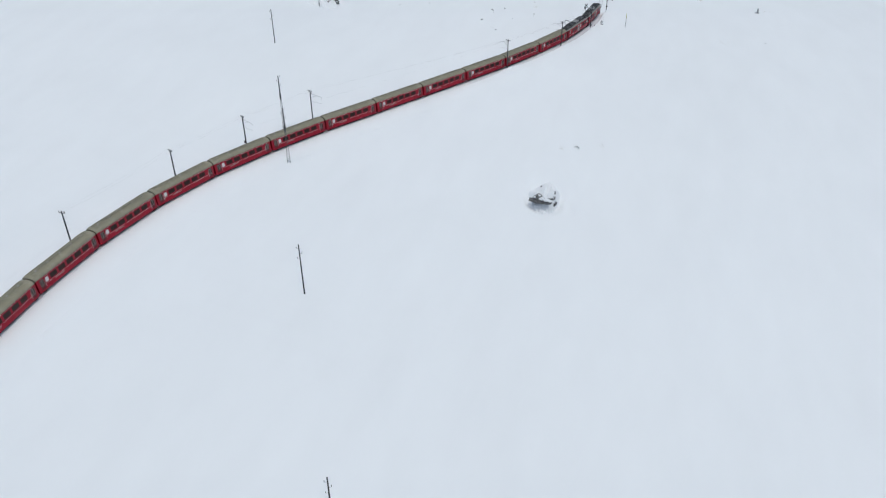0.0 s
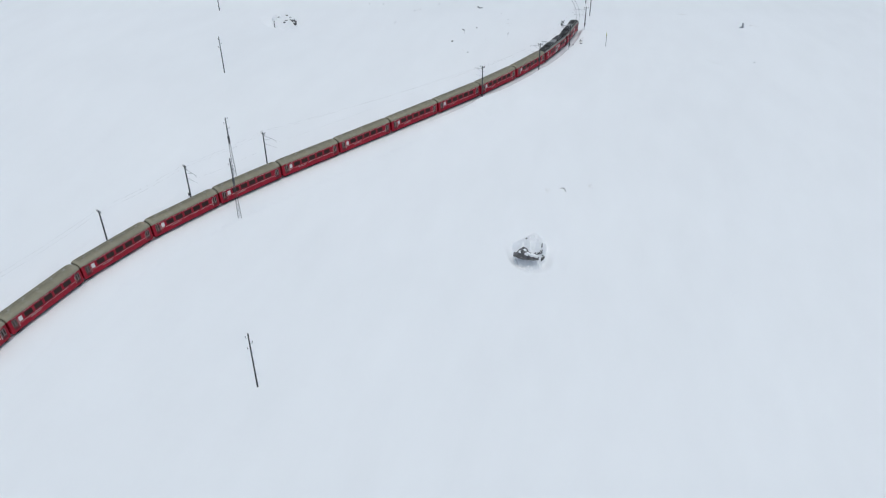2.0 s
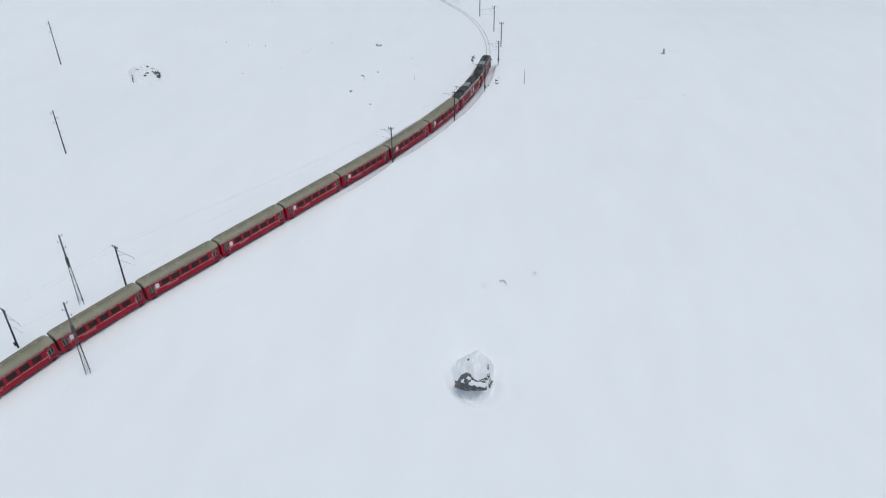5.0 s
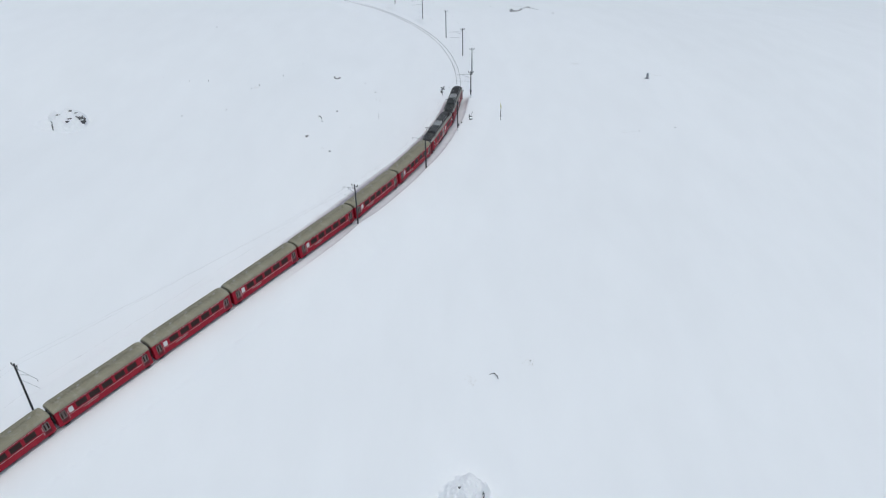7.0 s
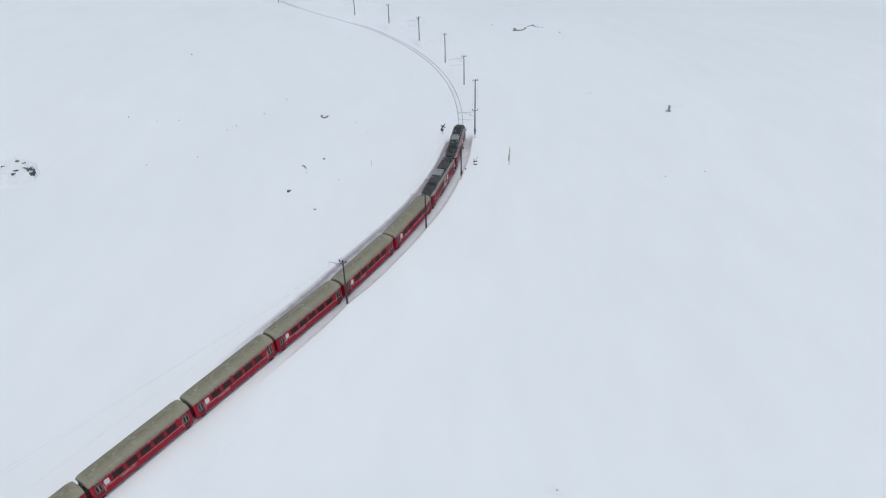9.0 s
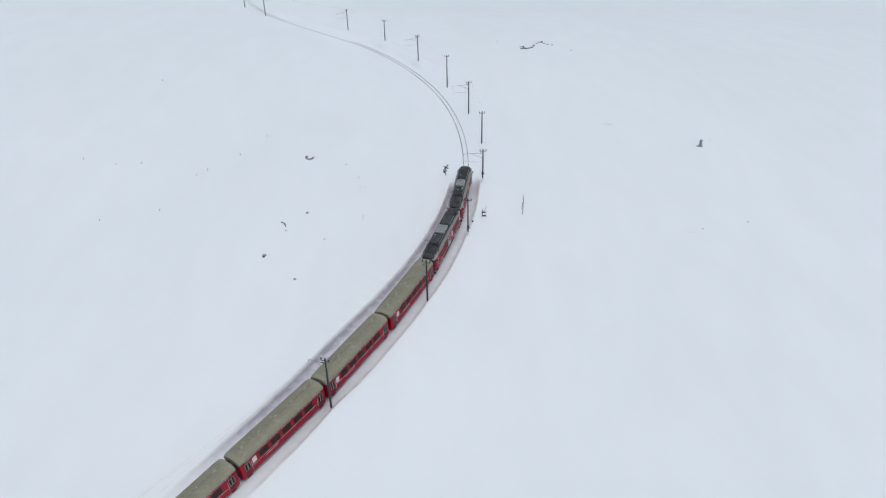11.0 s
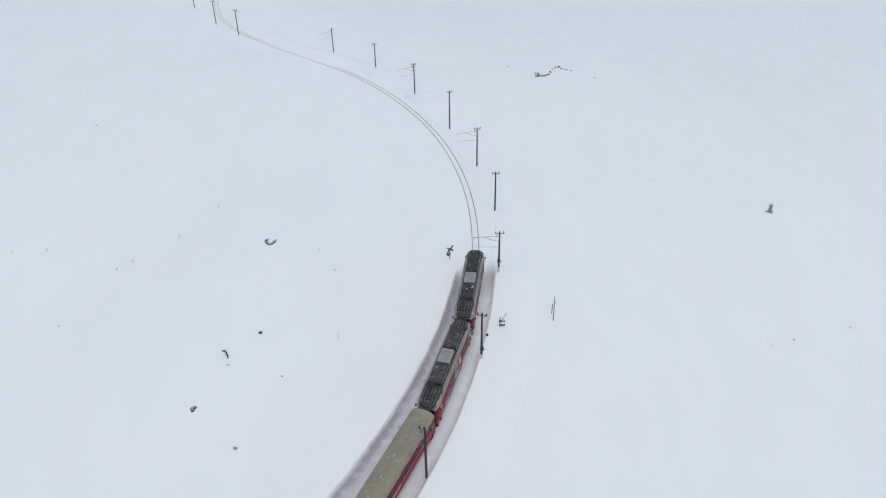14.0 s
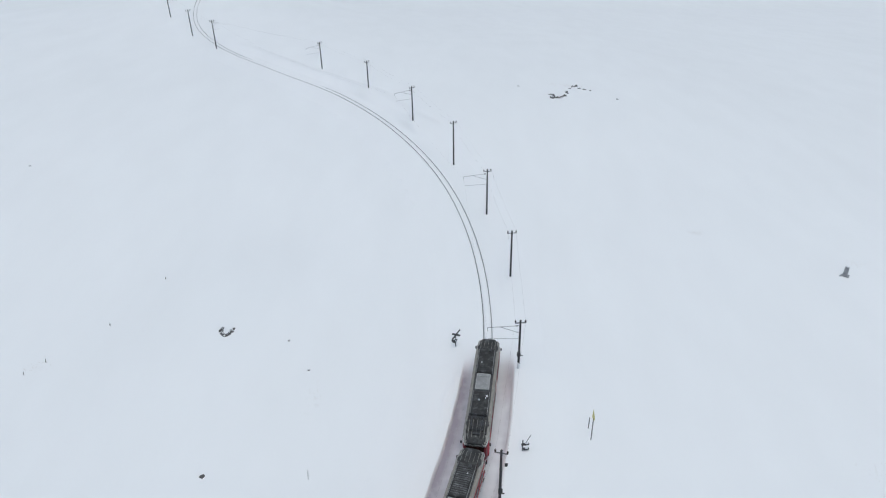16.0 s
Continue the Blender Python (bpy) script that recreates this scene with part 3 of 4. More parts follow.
        part("skirt", boxes((side * 1.2 - 0.06, side * 1.2 + 0.06, -3.2, 3.2, 0.32, 0.72), bevel=0.02), UNDER, car)
        part("equipment_box", boxes((side * 0.9 - 0.3, side * 0.9 + 0.25, -2.4, -0.2, 0.25, 0.7), (side * 0.9 - 0.3, side * 0.9 + 0.25, 0.4, 2.6, 0.25, 0.7), bevel=0.04), UNDER, car)
        for way in (-1, 1):
            part("mirror", boxes((side * 1.36, side * 1.52, way * 7.35 - 0.06, way * 7.35 + 0.06, 2.25, 2.6) if side > 0 else (side * 1.52, side * 1.36, way * 7.35 - 0.06, way * 7.35 + 0.06, 2.25, 2.6), bevel=0.02), SIGNAL, car, "dark rear-view mirror")
            part("step", boxes((side * 1.2 - 0.1, side * 1.2 + 0.1, way * 6.8 - 0.25, way * 6.8 + 0.25, 0.35, 0.4)), UNDER, car)
    # ends
    for way in (-1, 1):
        secs = []
        for y, w in ((7.74, 0.9), (8.06, 0.808), (8.15, 0.70)):
            right = [(hw * w * 1.333, way * (y - (0 if z < 1.75 else (z - 1.75) * 0.2 * (y - 7.0) / 1.14)), z) for hw, z in body_z]
            secs.append(right + [(-x, yy, z) for x, yy, z in reversed(right)])
        # shade between the cars is painted in with this darker red, with some dirt
        part("cab_front", loft(secs), RED_DARK, car, "dark red cab front, dirt and shade in the paint", smooth=35)
        for x in (-0.6, 0.0, 0.6):
            tilt = pose(x, way * (8.04 if x else 8.08), 2.22, way * 9, 0, 0)
            bm = bmesh.new()
            box(bm, -0.285, 0.285, -0.03, 0.03, -0.46, 0.42, bevel=0.02, m=tilt)
            part("windscreen", bm, GLASS, car, "dark cab windscreen")
        for x in (-0.68, 0.68):
            bm = bmesh.new()
            tube(bm, (x, way * 8.1, 1.25), (x, way * 8.2, 1.25), 0.11, n=16)
            part("headlight", bm, IRON, car)
        bm = bmesh.new()
        tube(bm, (0, way * 7.98, 2.95), (0, way * 8.16, 2.95), 0.1, n=14)
        part("top_headlight", bm, IRON, car)
        bm = loft([[(-1.2, way * 7.9, 0.15), (-1.2, way * 7.9, 0.6), (-1.2, way * 7.8, 0.6), (-1.2, way * 7.8, 0.15)],
                   [(0, way * 8.3, 0.12), (0, way * 8.22, 0.6), (0, way * 8.12, 0.6), (0, way * 8.2, 0.12)],
                   [(1.2, way * 7.9, 0.15), (1.2, way * 7.9, 0.6), (1.2, way * 7.8, 0.6), (1.2, way * 7.8, 0.15)]])
        part("snow_plough", bm, RED_DARK, car, "red snow plough caked with snow")
        coupling(car, way * 8.2, way)
    part("underframe", boxes((-1.1, 1.1, -7.7, 7.7, 0.55, 0.75)), UNDER, car)
    bogie(car, -5.3, 2.4)
    bogie(car, 5.3, 2.4)
    return car


def carriage():
    car = tagged(new("carriage"), "red passenger carriage with tan rounded roof and dark windows", "carriage", group="cars of the train")
    z_list = [(0.95, 0.44), (0.985, 0.7), (1.0, 1.2), (1.0, 2.2), (0.985, 2.75), (0.97, 2.92)]
    part("body", loft([ring(y, 1.34 * w, z_list) for y, w in ((-6.83, 0.93), (-6.75, 0.975), (-6.6, 1.0), (6.6, 1.0), (6.75, 0.975), (6.83, 0.93))]), RED, car, "red painted steel body", smooth=35)
    prof = [(1.0, 2.86), (1.005, 2.94), (0.95, 3.1), (0.82, 3.25), (0.6, 3.38), (0.32, 3.45), (0.1, 3.47)]
    part("roof", loft([ring(y, 1.36 * w, [(a, z - d) for a, z in prof]) for y, w, d in ((-6.9, 0.9, 0.12), (-6.75, 0.97, 0.04), (-6.45, 1, 0), (6.45, 1, 0), (6.75, 0.97, 0.04), (6.9, 0.9, 0.12))]), ROOF_TAN, car, "tan rounded roof", smooth=35)
    for k in range(13):
        x = -1.2 + 0.2 * k
        z = np.interp(abs(x) / 1.36, [a for a, _ in reversed(prof)], [b for _, b in reversed(prof)])
        part("roof_rib", boxes((x - 0.018, x + 0.018, -6.3, 6.3, z - 0.04, z + 0.022)), ROOF_RIB, car)
    for y in (-5.2, -2.6, 0.1, 2.7, 5.2):
        bm = boxes((-0.1, 0.1, y - 0.2, y + 0.2, 3.46, 3.56), bevel=0.03)
        tube(bm, (0, y, 3.55), (0, y, 3.63), 0.1, 0.07, n=12)
        part("roof_vent", bm, VENT, car, "pale roof ventilator capped with snow")
    part("roof_conduit", boxes((-0.1, -0.075, -6.2, 6.2, 3.455, 3.492), (0.075, 0.1, -6.2, 6.2, 3.455, 3.492)), ROOF_RIB, car)
    for side in (-1, 1):
        for k in range(5):
            side_pane(car, "window", side, -3.45 + k * 1.84, 1.36, 1.68, 2.48, GLASS, half=1.34, frame_mat=RED_DARK)
        for way in (-1, 1):
            d = side_pane(car, "door", side, way * 5.95, 0.85, 0.85, 2.62, RED_DARK, half=1.34, label="narrow entrance door")
            for dy in (-0.2, 0.2):
                side_pane(d, "door_window", side, way * 5.95 + dy, 0.24, 1.45, 2.4, GLASS, half=1.36, frame_mat=CREAM)
            part("step", boxes((side * 1.2 - 0.12, side * 1.2 + 0.12, way * 5.95 - 0.35, way * 5.95 + 0.35, 0.3, 0.35)), UNDER, car)
            part("handrail", tubes(((side * 1.4, way * 5.4, 1.0), (side * 1.4, way * 5.4, 2.2)), r=0.02), WHITE, car)
        side_pane(car, "white_panel", side, -4.9, 0.62, 1.62, 2.42, WHITE, half=1.34, label="white painted panel")
        for y0, y1 in ((-5.3, -1.2), (-0.9, 5.3)):
            side_pane(car, "waist_line", side, (y0 + y1) / 2, y1 - y0, 1.4, 1.44, WHITE, half=1.34, label="thin white waist line")
        side_pane(car, "eaves_line", side, 0, 12.4, 2.7, 2.73, WHITE, half=1.325)
        side_pane(car, "lettering_bar", side, -2.4, 2.0, 1.12, 1.2, DOOR, half=1.34)
        part("gutter", boxes((side * 1.345 - 0.02, side * 1.345 + 0.02, -6.65, 6.65, 2.86, 2.91)), ROOF_TAN, car)
        part("equipment_box", boxes((side * 0.85 - 0.3, side * 0.85 + 0.3, -2.2, 1.9, 0.28, 0.7), bevel=0.04), UNDER, car)
    for way in (-1, 1):
        part("gangway", boxes((-0.55, 0.55, way * 6.93 - 0.12, way * 6.93 + 0.12, 0.8, 2.85), bevel=0.04), UNDER, car, "black rubber gangway bellows")
        for x in (-0.9, 0.9):
            part("tail_lamp", boxes((x - 0.1, x + 0.1, way * 6.85 - 0.03, way * 6.85 + 0.03, 2.5, 2.7), bevel=0.02), SIGNAL, car)
        coupling(car, way * 6.75, way)
    part("underframe", boxes((-1.1, 1.1, -6.55, 6.55, 0.55, 0.75)), UNDER, car)
    bogie(car, -4.7, 1.8, 0.37)
    bogie(car, 4.7, 1.8, 0.37)
    return car


def on_rails(s_front, length, pivot):
    a, b = on_track(s_front - length / 2 + pivot / 2), on_track(s_front - length / 2 - pivot / 2)
    fwd = (a - b).normalized()
    right = fwd.cross(Vector((0, 0, 1))).normalized()
    up = right.cross(fwd)
    m = Matrix((right, fwd, up)).transposed().to_4x4()
    m.translation = (a + b) / 2 + Vector((0, 0, 0.035))
    return m


first, second = railcar(False), railcar(True)
SHORT = Matrix.Diagonal((1, 0.926, 1, 1))
first.matrix_basis = on_rails(FRONT, 15.6, 9.8) @ SHORT
second.matrix_basis = on_rails(FRONT - 15.6, 15.6, 9.8) @ SHORT
wagon = carriage()
wagon.matrix_basis = on_rails(FRONT - 31.2, 14.2, 9.4)
for k in range(1, len(CARS) - 2):
    copy_thing(wagon, on_rails(FRONT - 31.2 - 14.2 * k, 14.2, 9.4))

# ---- masts of the overhead line ----


def nearest_track(x, y):
    k = int(np.argmin((LINE[:, 0] - x) ** 2 + (LINE[:, 1] - y) ** 2))
    return Vector(LINE[k]), float(RUN[k])


def mast(x, y, top, arm, cabinet=0.0):
    foot = stand(x, y)
    h = top - foot
    near, s = nearest_track(x, y)
    ob = tagged(new("catenary_mast"), "dark wooden overhead-line mast" + (" with bracket arm over the track" if arm else " with insulated crossarm") + " in snow", "mast", group="masts along the track")
    ob.location = (x, y, foot)
    to = Vector((near.x - x, near.y - y, 0))
    reach = min(to.length, 4.2)
    ob.rotation_euler = (0, 0, math.atan2(to.y, to.x))       # local x points to the track
    bm = bmesh.new()
    tube(bm, (0, 0, -0.6), (0, 0, h * 0.5), 0.14, 0.125, n=12)
    tube(bm, (0, 0, h * 0.5), (0, 0, h - 0.04), 0.125, 0.105, n=12)
    tube(bm, (0, 0, h - 0.04), (0, 0, h), 0.115, 0.05, n=12)
    part("pole", bm, WOOD, ob)
    cross = part("crossarm", boxes((-0.62, 0.62, -0.05, 0.05, h - 0.42, h - 0.33), bevel=0.01), IRON, ob, "short iron crossarm")
    for a in (-0.55, 0.55):
        bm = bmesh.new()
        tube(bm, (a, 0, h - 0.34), (a, 0, h - 0.22), 0.025, n=6)
        for k in range(2):
            tube(bm, (a, 0, h - 0.22 + 0.1 * k), (a, 0, h - 0.13 + 0.1 * k), 0.1, 0.06, n=10)
        part("insulator", bm, PORCELAIN, cross)
    if arm:
        z = h - 0.75
        b = part("bracket_arm", tubes(((0, 0, z), (reach, 0, z - 0.1)), ((0, 0, z - 1.0), (reach * 0.62, 0, z - 0.07)), ((reach, 0, z - 0.1), (reach, 0, z - 0.5)), r=0.032), ARM, ob, "pale iron bracket arm with diagonal strut")
        part("registration_arm", tubes(((0, 0, z - 1.75), (reach - 0.1, 0, z - 1.6)), r=0.024), ARM, b)
        bm = bmesh.new()
        for k in range(3):
            tube(bm, (0.25 + 0.1 * k, 0, z), (0.31 + 0.1 * k, 0, z), 0.08, n=10)
        part("insulator", bm, PORCELAIN, b)
    if cabinet:
        part("switch_box", boxes((-0.2, 0.2, -0.36, -0.1, cabinet, cabinet + 0.5), (-0.42, 0.05, -0.08, 0.08, cabinet + 0.25, cabinet + 0.31), bevel=0.03), SIGNAL, ob, "dark switch box on the mast")
    if cabinet > 1:
        bm = bmesh.new()
        tube(bm, (0.0, 0.0, -0.5), (0.0, 0.0, 0.7), 0.18, 0.16, n=12)
        tube(bm, (0.01, 0.01, 0.7), (0.03, 0.02, 1.05), 0.16, 0.12, n=12)
        part("snow_crust", bm, SNOW, ob, "wind-driven snow plastered on the mast")
    for k in range(2):
        zz = h * (0.36 + 0.3 * k)
        part("iron_band", boxes((-0.145, 0.145, -0.145, 0.145, zz, zz + 0.06), bevel=0.04), IRON, ob)
    return ob


MASTS = [(-72.6, -91.4, -10.4, 0, 0), (-67.65, -66.85, -7.9, 0, 0), (-60.1, -51.35, -5.27, 1, 0.5), (-50.9, -36.9, -3.2, 1, 0), (-13.6, 5.75, 1.0, 1, 0),
         (-1.84, 25.9, 2.34, 1, 0), (4.82, 43.03, 3.82, 0, 1.4), (8.24, 59.65, 5.86, 1, 1.7), (9.1, 78.15, 6.92, 0, 0), (7.0, 95.53, 8.31, 1, 0),
         (2.21, 112.91, 10.07, 0, 0), (-5.5, 129.8, 11.48, 1, 0), (-15.7, 147.05, 12.26, 0, 0), (-29.5, 170.47, 11.27, 1, 0), (-58.3, 180.5, 15.02, 1, 0),
         (-68.04, 192.24, 15.67, 0, 0), (-80.5, 212.0, 17.2, 0, 0), (-86.0, 236.0, 18.4, 0, 0)]
for row in MASTS:
    mast(*row)


def hung_wire(name, points, radius, sag, label, parent=None):
    bm = bmesh.new()
    pts = []
    for a, b in zip(points, points[1:]):
        for k in range(8):
            t = k / 8
            pts.append(a.lerp(b, t) - Vector((0, 0, sag * 4 * t * (1 - t))))
    pts.append(points[-1])
    for a, b in zip(pts, pts[1:]):
        tube(bm, a, b, radius, n=4)
    ob = mesh_object(name, bm, WIRE)
    return tagged(ob, label, "wire")


armed = []
for x, y, top, arm, _ in MASTS:
    near, s = nearest_track(x, y)
    if arm:
        armed.append(Vector((near.x, near.y, top - 1.25)))
hung_wire("contact_wire", armed, 0.0028, 0.35, "thin overhead contact wire above the track")
for off in (-0.55, 0.55):
    pts = []
    for x, y, top, arm, _ in MASTS:
        near, s = nearest_track(x, y)
        d = Vector((near.x - x, near.y - y, 0)).normalized()
        pts.append(Vector((x, y, top - 0.05)) + d * off)
    hung_wire("feeder_wire", pts, 0.0035, 0.4, "thin feeder wire strung between mast tops")

# ---- the pole line that crosses the track ----
ACROSS = math.atan2(47, -27)            # the pole line's heading


def hooks(parent, h, places):
    for side, dz in places:
        bm = bmesh.new()
        tube(bm, (0, side * 0.08, h - dz), (0, side * 0.4, h - dz), 0.02, n=6)
        tube(bm, (0, side * 0.4, h - dz), (0, side * 0.4, h - dz + 0.12), 0.025, n=6)
        hook = part("hook", bm, IRON, parent)
        bm = bmesh.new()
        for k in range(2):
            tube(bm, (0, side * 0.4, h - dz + 0.1 + 0.12 * k), (0, side * 0.4, h - dz + 0.2 + 0.12 * k), 0.05, 0.035, n=10)
        part("insulator", bm, PORCELAIN, hook)


def line_pole(x, y, top):
    foot = stand(x, y)
    h = top - foot
    ob = tagged(new("utility_pole"), "slim dark wooden utility pole with three insulators in snow", "pole", group="poles of the crossing line")
    ob.location, ob.rotation_euler = (x, y, foot), (0, 0, ACROSS)
    bm = bmesh.new()
    tube(bm, (0, 0, -0.6), (0, 0, h), 0.13, 0.09, n=12)
    part("pole", bm, WOOD, ob)
    hooks(ob, h, ((1, 0.7), (-1, 1.7), (1, 2.6)))


def lattice_pole(x, y, top):
    foot = stand(x, y)
    h = top - foot
    ob = tagged(new("lattice_mast"), "tall iron lattice mast with slim upper pole in snow", "mast", group="poles of the crossing line")
    ob.location, ob.rotation_euler = (x, y, foot), (0, 0, ACROSS)
    hl = h * 0.64

    def half(z):
        return 0.31 + (0.12 - 0.31) * max(z, 0) / hl
    levels = 8
    for sx, sy in ((-1, -1), (1, -1), (1, 1), (-1, 1)):
        part("leg", tubes(((sx * half(0), sy * half(0), -0.6), (sx * half(hl), sy * half(hl), hl)), r=0.034), LATTICE, ob)
    for k in range(levels):
        z0, z1 = hl * k / levels, hl * (k + 1) / levels
        a, b = half(z0), half(z1)
        bm = bmesh.new()
        for (ax, ay), (bx, by) in (((-1, -1), (1, -1)), ((1, -1), (1, 1)), ((1, 1), (-1, 1)), ((-1, 1), (-1, -1))):
            if k % 2:
                ax, ay, bx, by = bx, by, ax, ay
            tube(bm, (ax * a, ay * a, z0), (bx * b, by * b, z1), 0.016, n=5)
            tube(bm, (ax * b, ay * b, z1), (bx * b, by * b, z1), 0.015, n=5)
        part("bracing", bm, LATTICE, ob)
    bm = bmesh.new()
    tube(bm, (0, 0, hl * 0.86), (0, 0, h), 0.15, 0.1, n=12)
    part("upper_pole", bm, IRON, ob)
    part("clamp", boxes((-0.2, 0.2, -0.2, 0.2, hl - 0.6, hl + 0.5), bevel=0.04), LATTICE, ob)
    hooks(ob, h, ((-1, 0.25), (1, 1.2), (-1, 2.2)))


line_pole(-98.6, 35.6, 15.8)
line_pole(-75.8, -5.6, 7.8)
lattice_pole(-56.2, -41.03, 0.78)
lattice_pole(-48.58, -54.38, -1.76)
line_pole(-29.76, -88.1, -12.56)
line_pole(-9.6, -123.9, -21.8)

# ---- crossing signals and marker posts ----


def crossing_signal(x, y, turn, crossed):
    ob = tagged(new("crossing_signal"), "dark level-crossing signal post with " + ("crossed boards" if crossed else "two lamp boxes") + " in snow", "signal", group="signals at the crossing")
    ob.location, ob.rotation_euler = (x, y, stand(x, y)), (0, 0, radians(turn))
    bm = bmesh.new()
    tube(bm, (0, 0, -0.5), (0, 0, 1.7), 0.065, n=10)
    part("post", bm, IRON, ob)
    if crossed:
        for a in (35, -35):
            bm = bmesh.new()
            box(bm, -0.75, 0.75, -0.03, 0.03, -0.11, 0.11, bevel=0.01, m=pose(0, -0.09 - 0.04 * (a > 0), 1.75, 0, a, 0))
            part("cross_board", bm, SIGNAL, ob)
        bm = bmesh.new()
        tube(bm, (-0.18, -0.1, 1.0), (-0.18, 0.12, 1.0), 0.36, n=18)
        disc = part("lamp_disc", bm, SIGNAL, ob, "round dark signal disc")
        for dx, dz, r in ((-0.3, 1.3, 0.17), (0.05, 1.22, 0.13), (-0.1, 0.92, 0.12)):
            bm = boulder_bm((r, 0.16, r * 0.7), 55 + int(r * 100), 2)
            bmesh.ops.translate(bm, vec=(dx, -0.08, dz), verts=bm.verts)
            part("snow_clump", bm, SNOW, disc, "snow stuck to the disc", smooth=180)
    else:
        for z in (0.38, 1.02):
            lamp = part("lamp_box", boxes((0.1, 0.66, -0.09, 0.09, z, z + 0.24), bevel=0.03), SIGNAL, ob, "dark signal lamp box")
            bm = boulder_bm((0.2, 0.1, 0.06), 58, 2)
            bmesh.ops.translate(bm, vec=(0.4, -0.02, z + 0.25), verts=bm.verts)
            part("snow_clump", bm, SNOW, lamp, "snow lying on the lamp", smooth=180)
        part("box", boxes((-0.13, 0.1, -0.08, 0.08, 1.0, 1.3), bevel=0.03), SIGNAL, ob)
        part("rod", tubes(((0.25, 0, 1.2), (0.8, 0, 2.3)), r=0.03), IRON, ob, "thin slanting rod")


crossing_signal(1.3, 64.9, 40, True)
crossing_signal(7.6, 49.1, 8, False)

relay = tagged(new("relay_box"), "small dark relay box half buried in snow", "box")
relay.location = (5.8, 47.2, stand(5.8, 47.2) + 0.34)
part("housing", boxes((-0.13, 0.13, -0.11, 0.11, -0.3, 0.22), bevel=0.03), SIGNAL, relay)
part("lid", boxes((-0.15, 0.15, -0.13, 0.13, 0.22, 0.26), bevel=0.015), SIGNAL, relay)

marker = tagged(new("marker_post"), "yellow-topped trail marker with two slim posts", "marker")
marker.location = (15.0, 51.2, stand(15.0, 51.2))
part("post", tubes(((0, 0, -0.5), (0, 0, 3.1)), r=0.06, n=10), IRON, marker, "grey post")
part("post", tubes(((0.0, 1.5, -0.5), (0.02, 1.45, 1.7)), r=0.05, n=10), IRON, marker, "grey post")
bm = bmesh.new()
a = [bm.verts.new(p) for p in ((-0.16, -0.05, 3.2), (0.06, -0.05, 2.6), (0.15, -0.05, 2.9), (-0.1, -0.05, 4.3))]
b = [bm.verts.new(v.co + Vector((0, 0.04, 0))) for v in a]
bm.faces.new(a)
bm.faces.new(list(reversed(b)))
for k in range(4):
    bm.faces.new((a[k], b[k], b[(k + 1) % 4], a[(k + 1) % 4]))
bmesh.ops.recalc_face_normals(bm, faces=bm.faces)
part("sign_board", bm, YELLOW, marker, "yellow pointed board")

# ---- rocks, cairn and twigs ----


def boulder(x, y, size, seed, turn, label, name="boulder", sink=0.35, cover=0.2, group="", sub=4, rough=0.28):
    ob = tagged(new(name), label, "rock", group=group)
    ob.location, ob.rotation_euler = (x, y, stand(x, y) - sink * size[2]), (0, 0, radians(turn))
    part("stone", boulder_bm(size, seed, sub, rough), ROCK, ob, smooth=40)
    part("snow_cap", boulder_bm(size, seed, sub, rough, snow=True, cover=cover), SNOW, ob, "white snow cap", smooth=180)
    return ob


def snow_dome(at, base, turn, reach, rise, rings=56, spokes=128):
    """Drifted snow over a boulder: a rough dome whose skirt runs out under the slope round it."""
    bm = bmesh.new()
    c, d = math.cos(radians(turn)), math.sin(radians(turn))
    loops = []
    for i in range(rings + 1):
        r = 0.03 + 0.97 * i / rings
        a = np.arange(spokes) * math.tau / spokes
        xs, ys = reach[0] * r * np.cos(a), reach[1] * r * np.sin(a)
        ground, _ = ground_height(at[0] + c * xs - d * ys, at[1] + d * xs + c * ys)
        tuck = 0.35 * float(smoothstep(0.85, 1.0, r))
        loops.append([bm.verts.new((x, y, g - base + rise(x, y) - tuck)) for x, y, g in zip(xs.tolist(), ys.tolist(), ground.tolist())])
    bm.faces.new(loops[0])
    for p, q in zip(loops, loops[1:]):
        for k in range(spokes):
            bm.faces.new((p[k], q[k], q[(k + 1) % spokes], p[(k + 1) % spokes]))
    return bm


def dome_rise(x, y, apex, left, right, front, back, height, seed, full=2.3, soft=2.3):
    """Height of drifted snow over the ground: a full, uneven dome, lumpy where it clings to rock."""
    dx, dy = x - apex[0], y - apex[1]
    d = math.hypot(dx / (left if dx < 0 else right), dy / (front if dy < 0 else back))
    d *= 1 + 0.17 * noise.noise((x * 0.55, y * 0.55, seed + 9)) + 0.1 * noise.noise((x * 1.9, y * 1.9, seed))
    full = soft + (full - soft) * float(smoothstep(-1.2, 0.6, dx))
    on = max(0.0, 1.05 - d)
    lumps = 0.34 * noise.fractal(Vector((x * 0.8, y * 0.8, seed)), 0.9, 2.0, 6)
    ridges = 0.2 * abs(noise.noise((x * 1.5, y * 0.9, seed + 4))) + 0.16 * noise.fractal(Vector((x * 2.6, y * 2.6, seed + 2)), 0.6, 2.0, 4)
    return height * max(0.0, 1 - max(d, 0.0) ** full) ** 1.05 + (lumps + ridges) * min(1.0, on * 1.8)


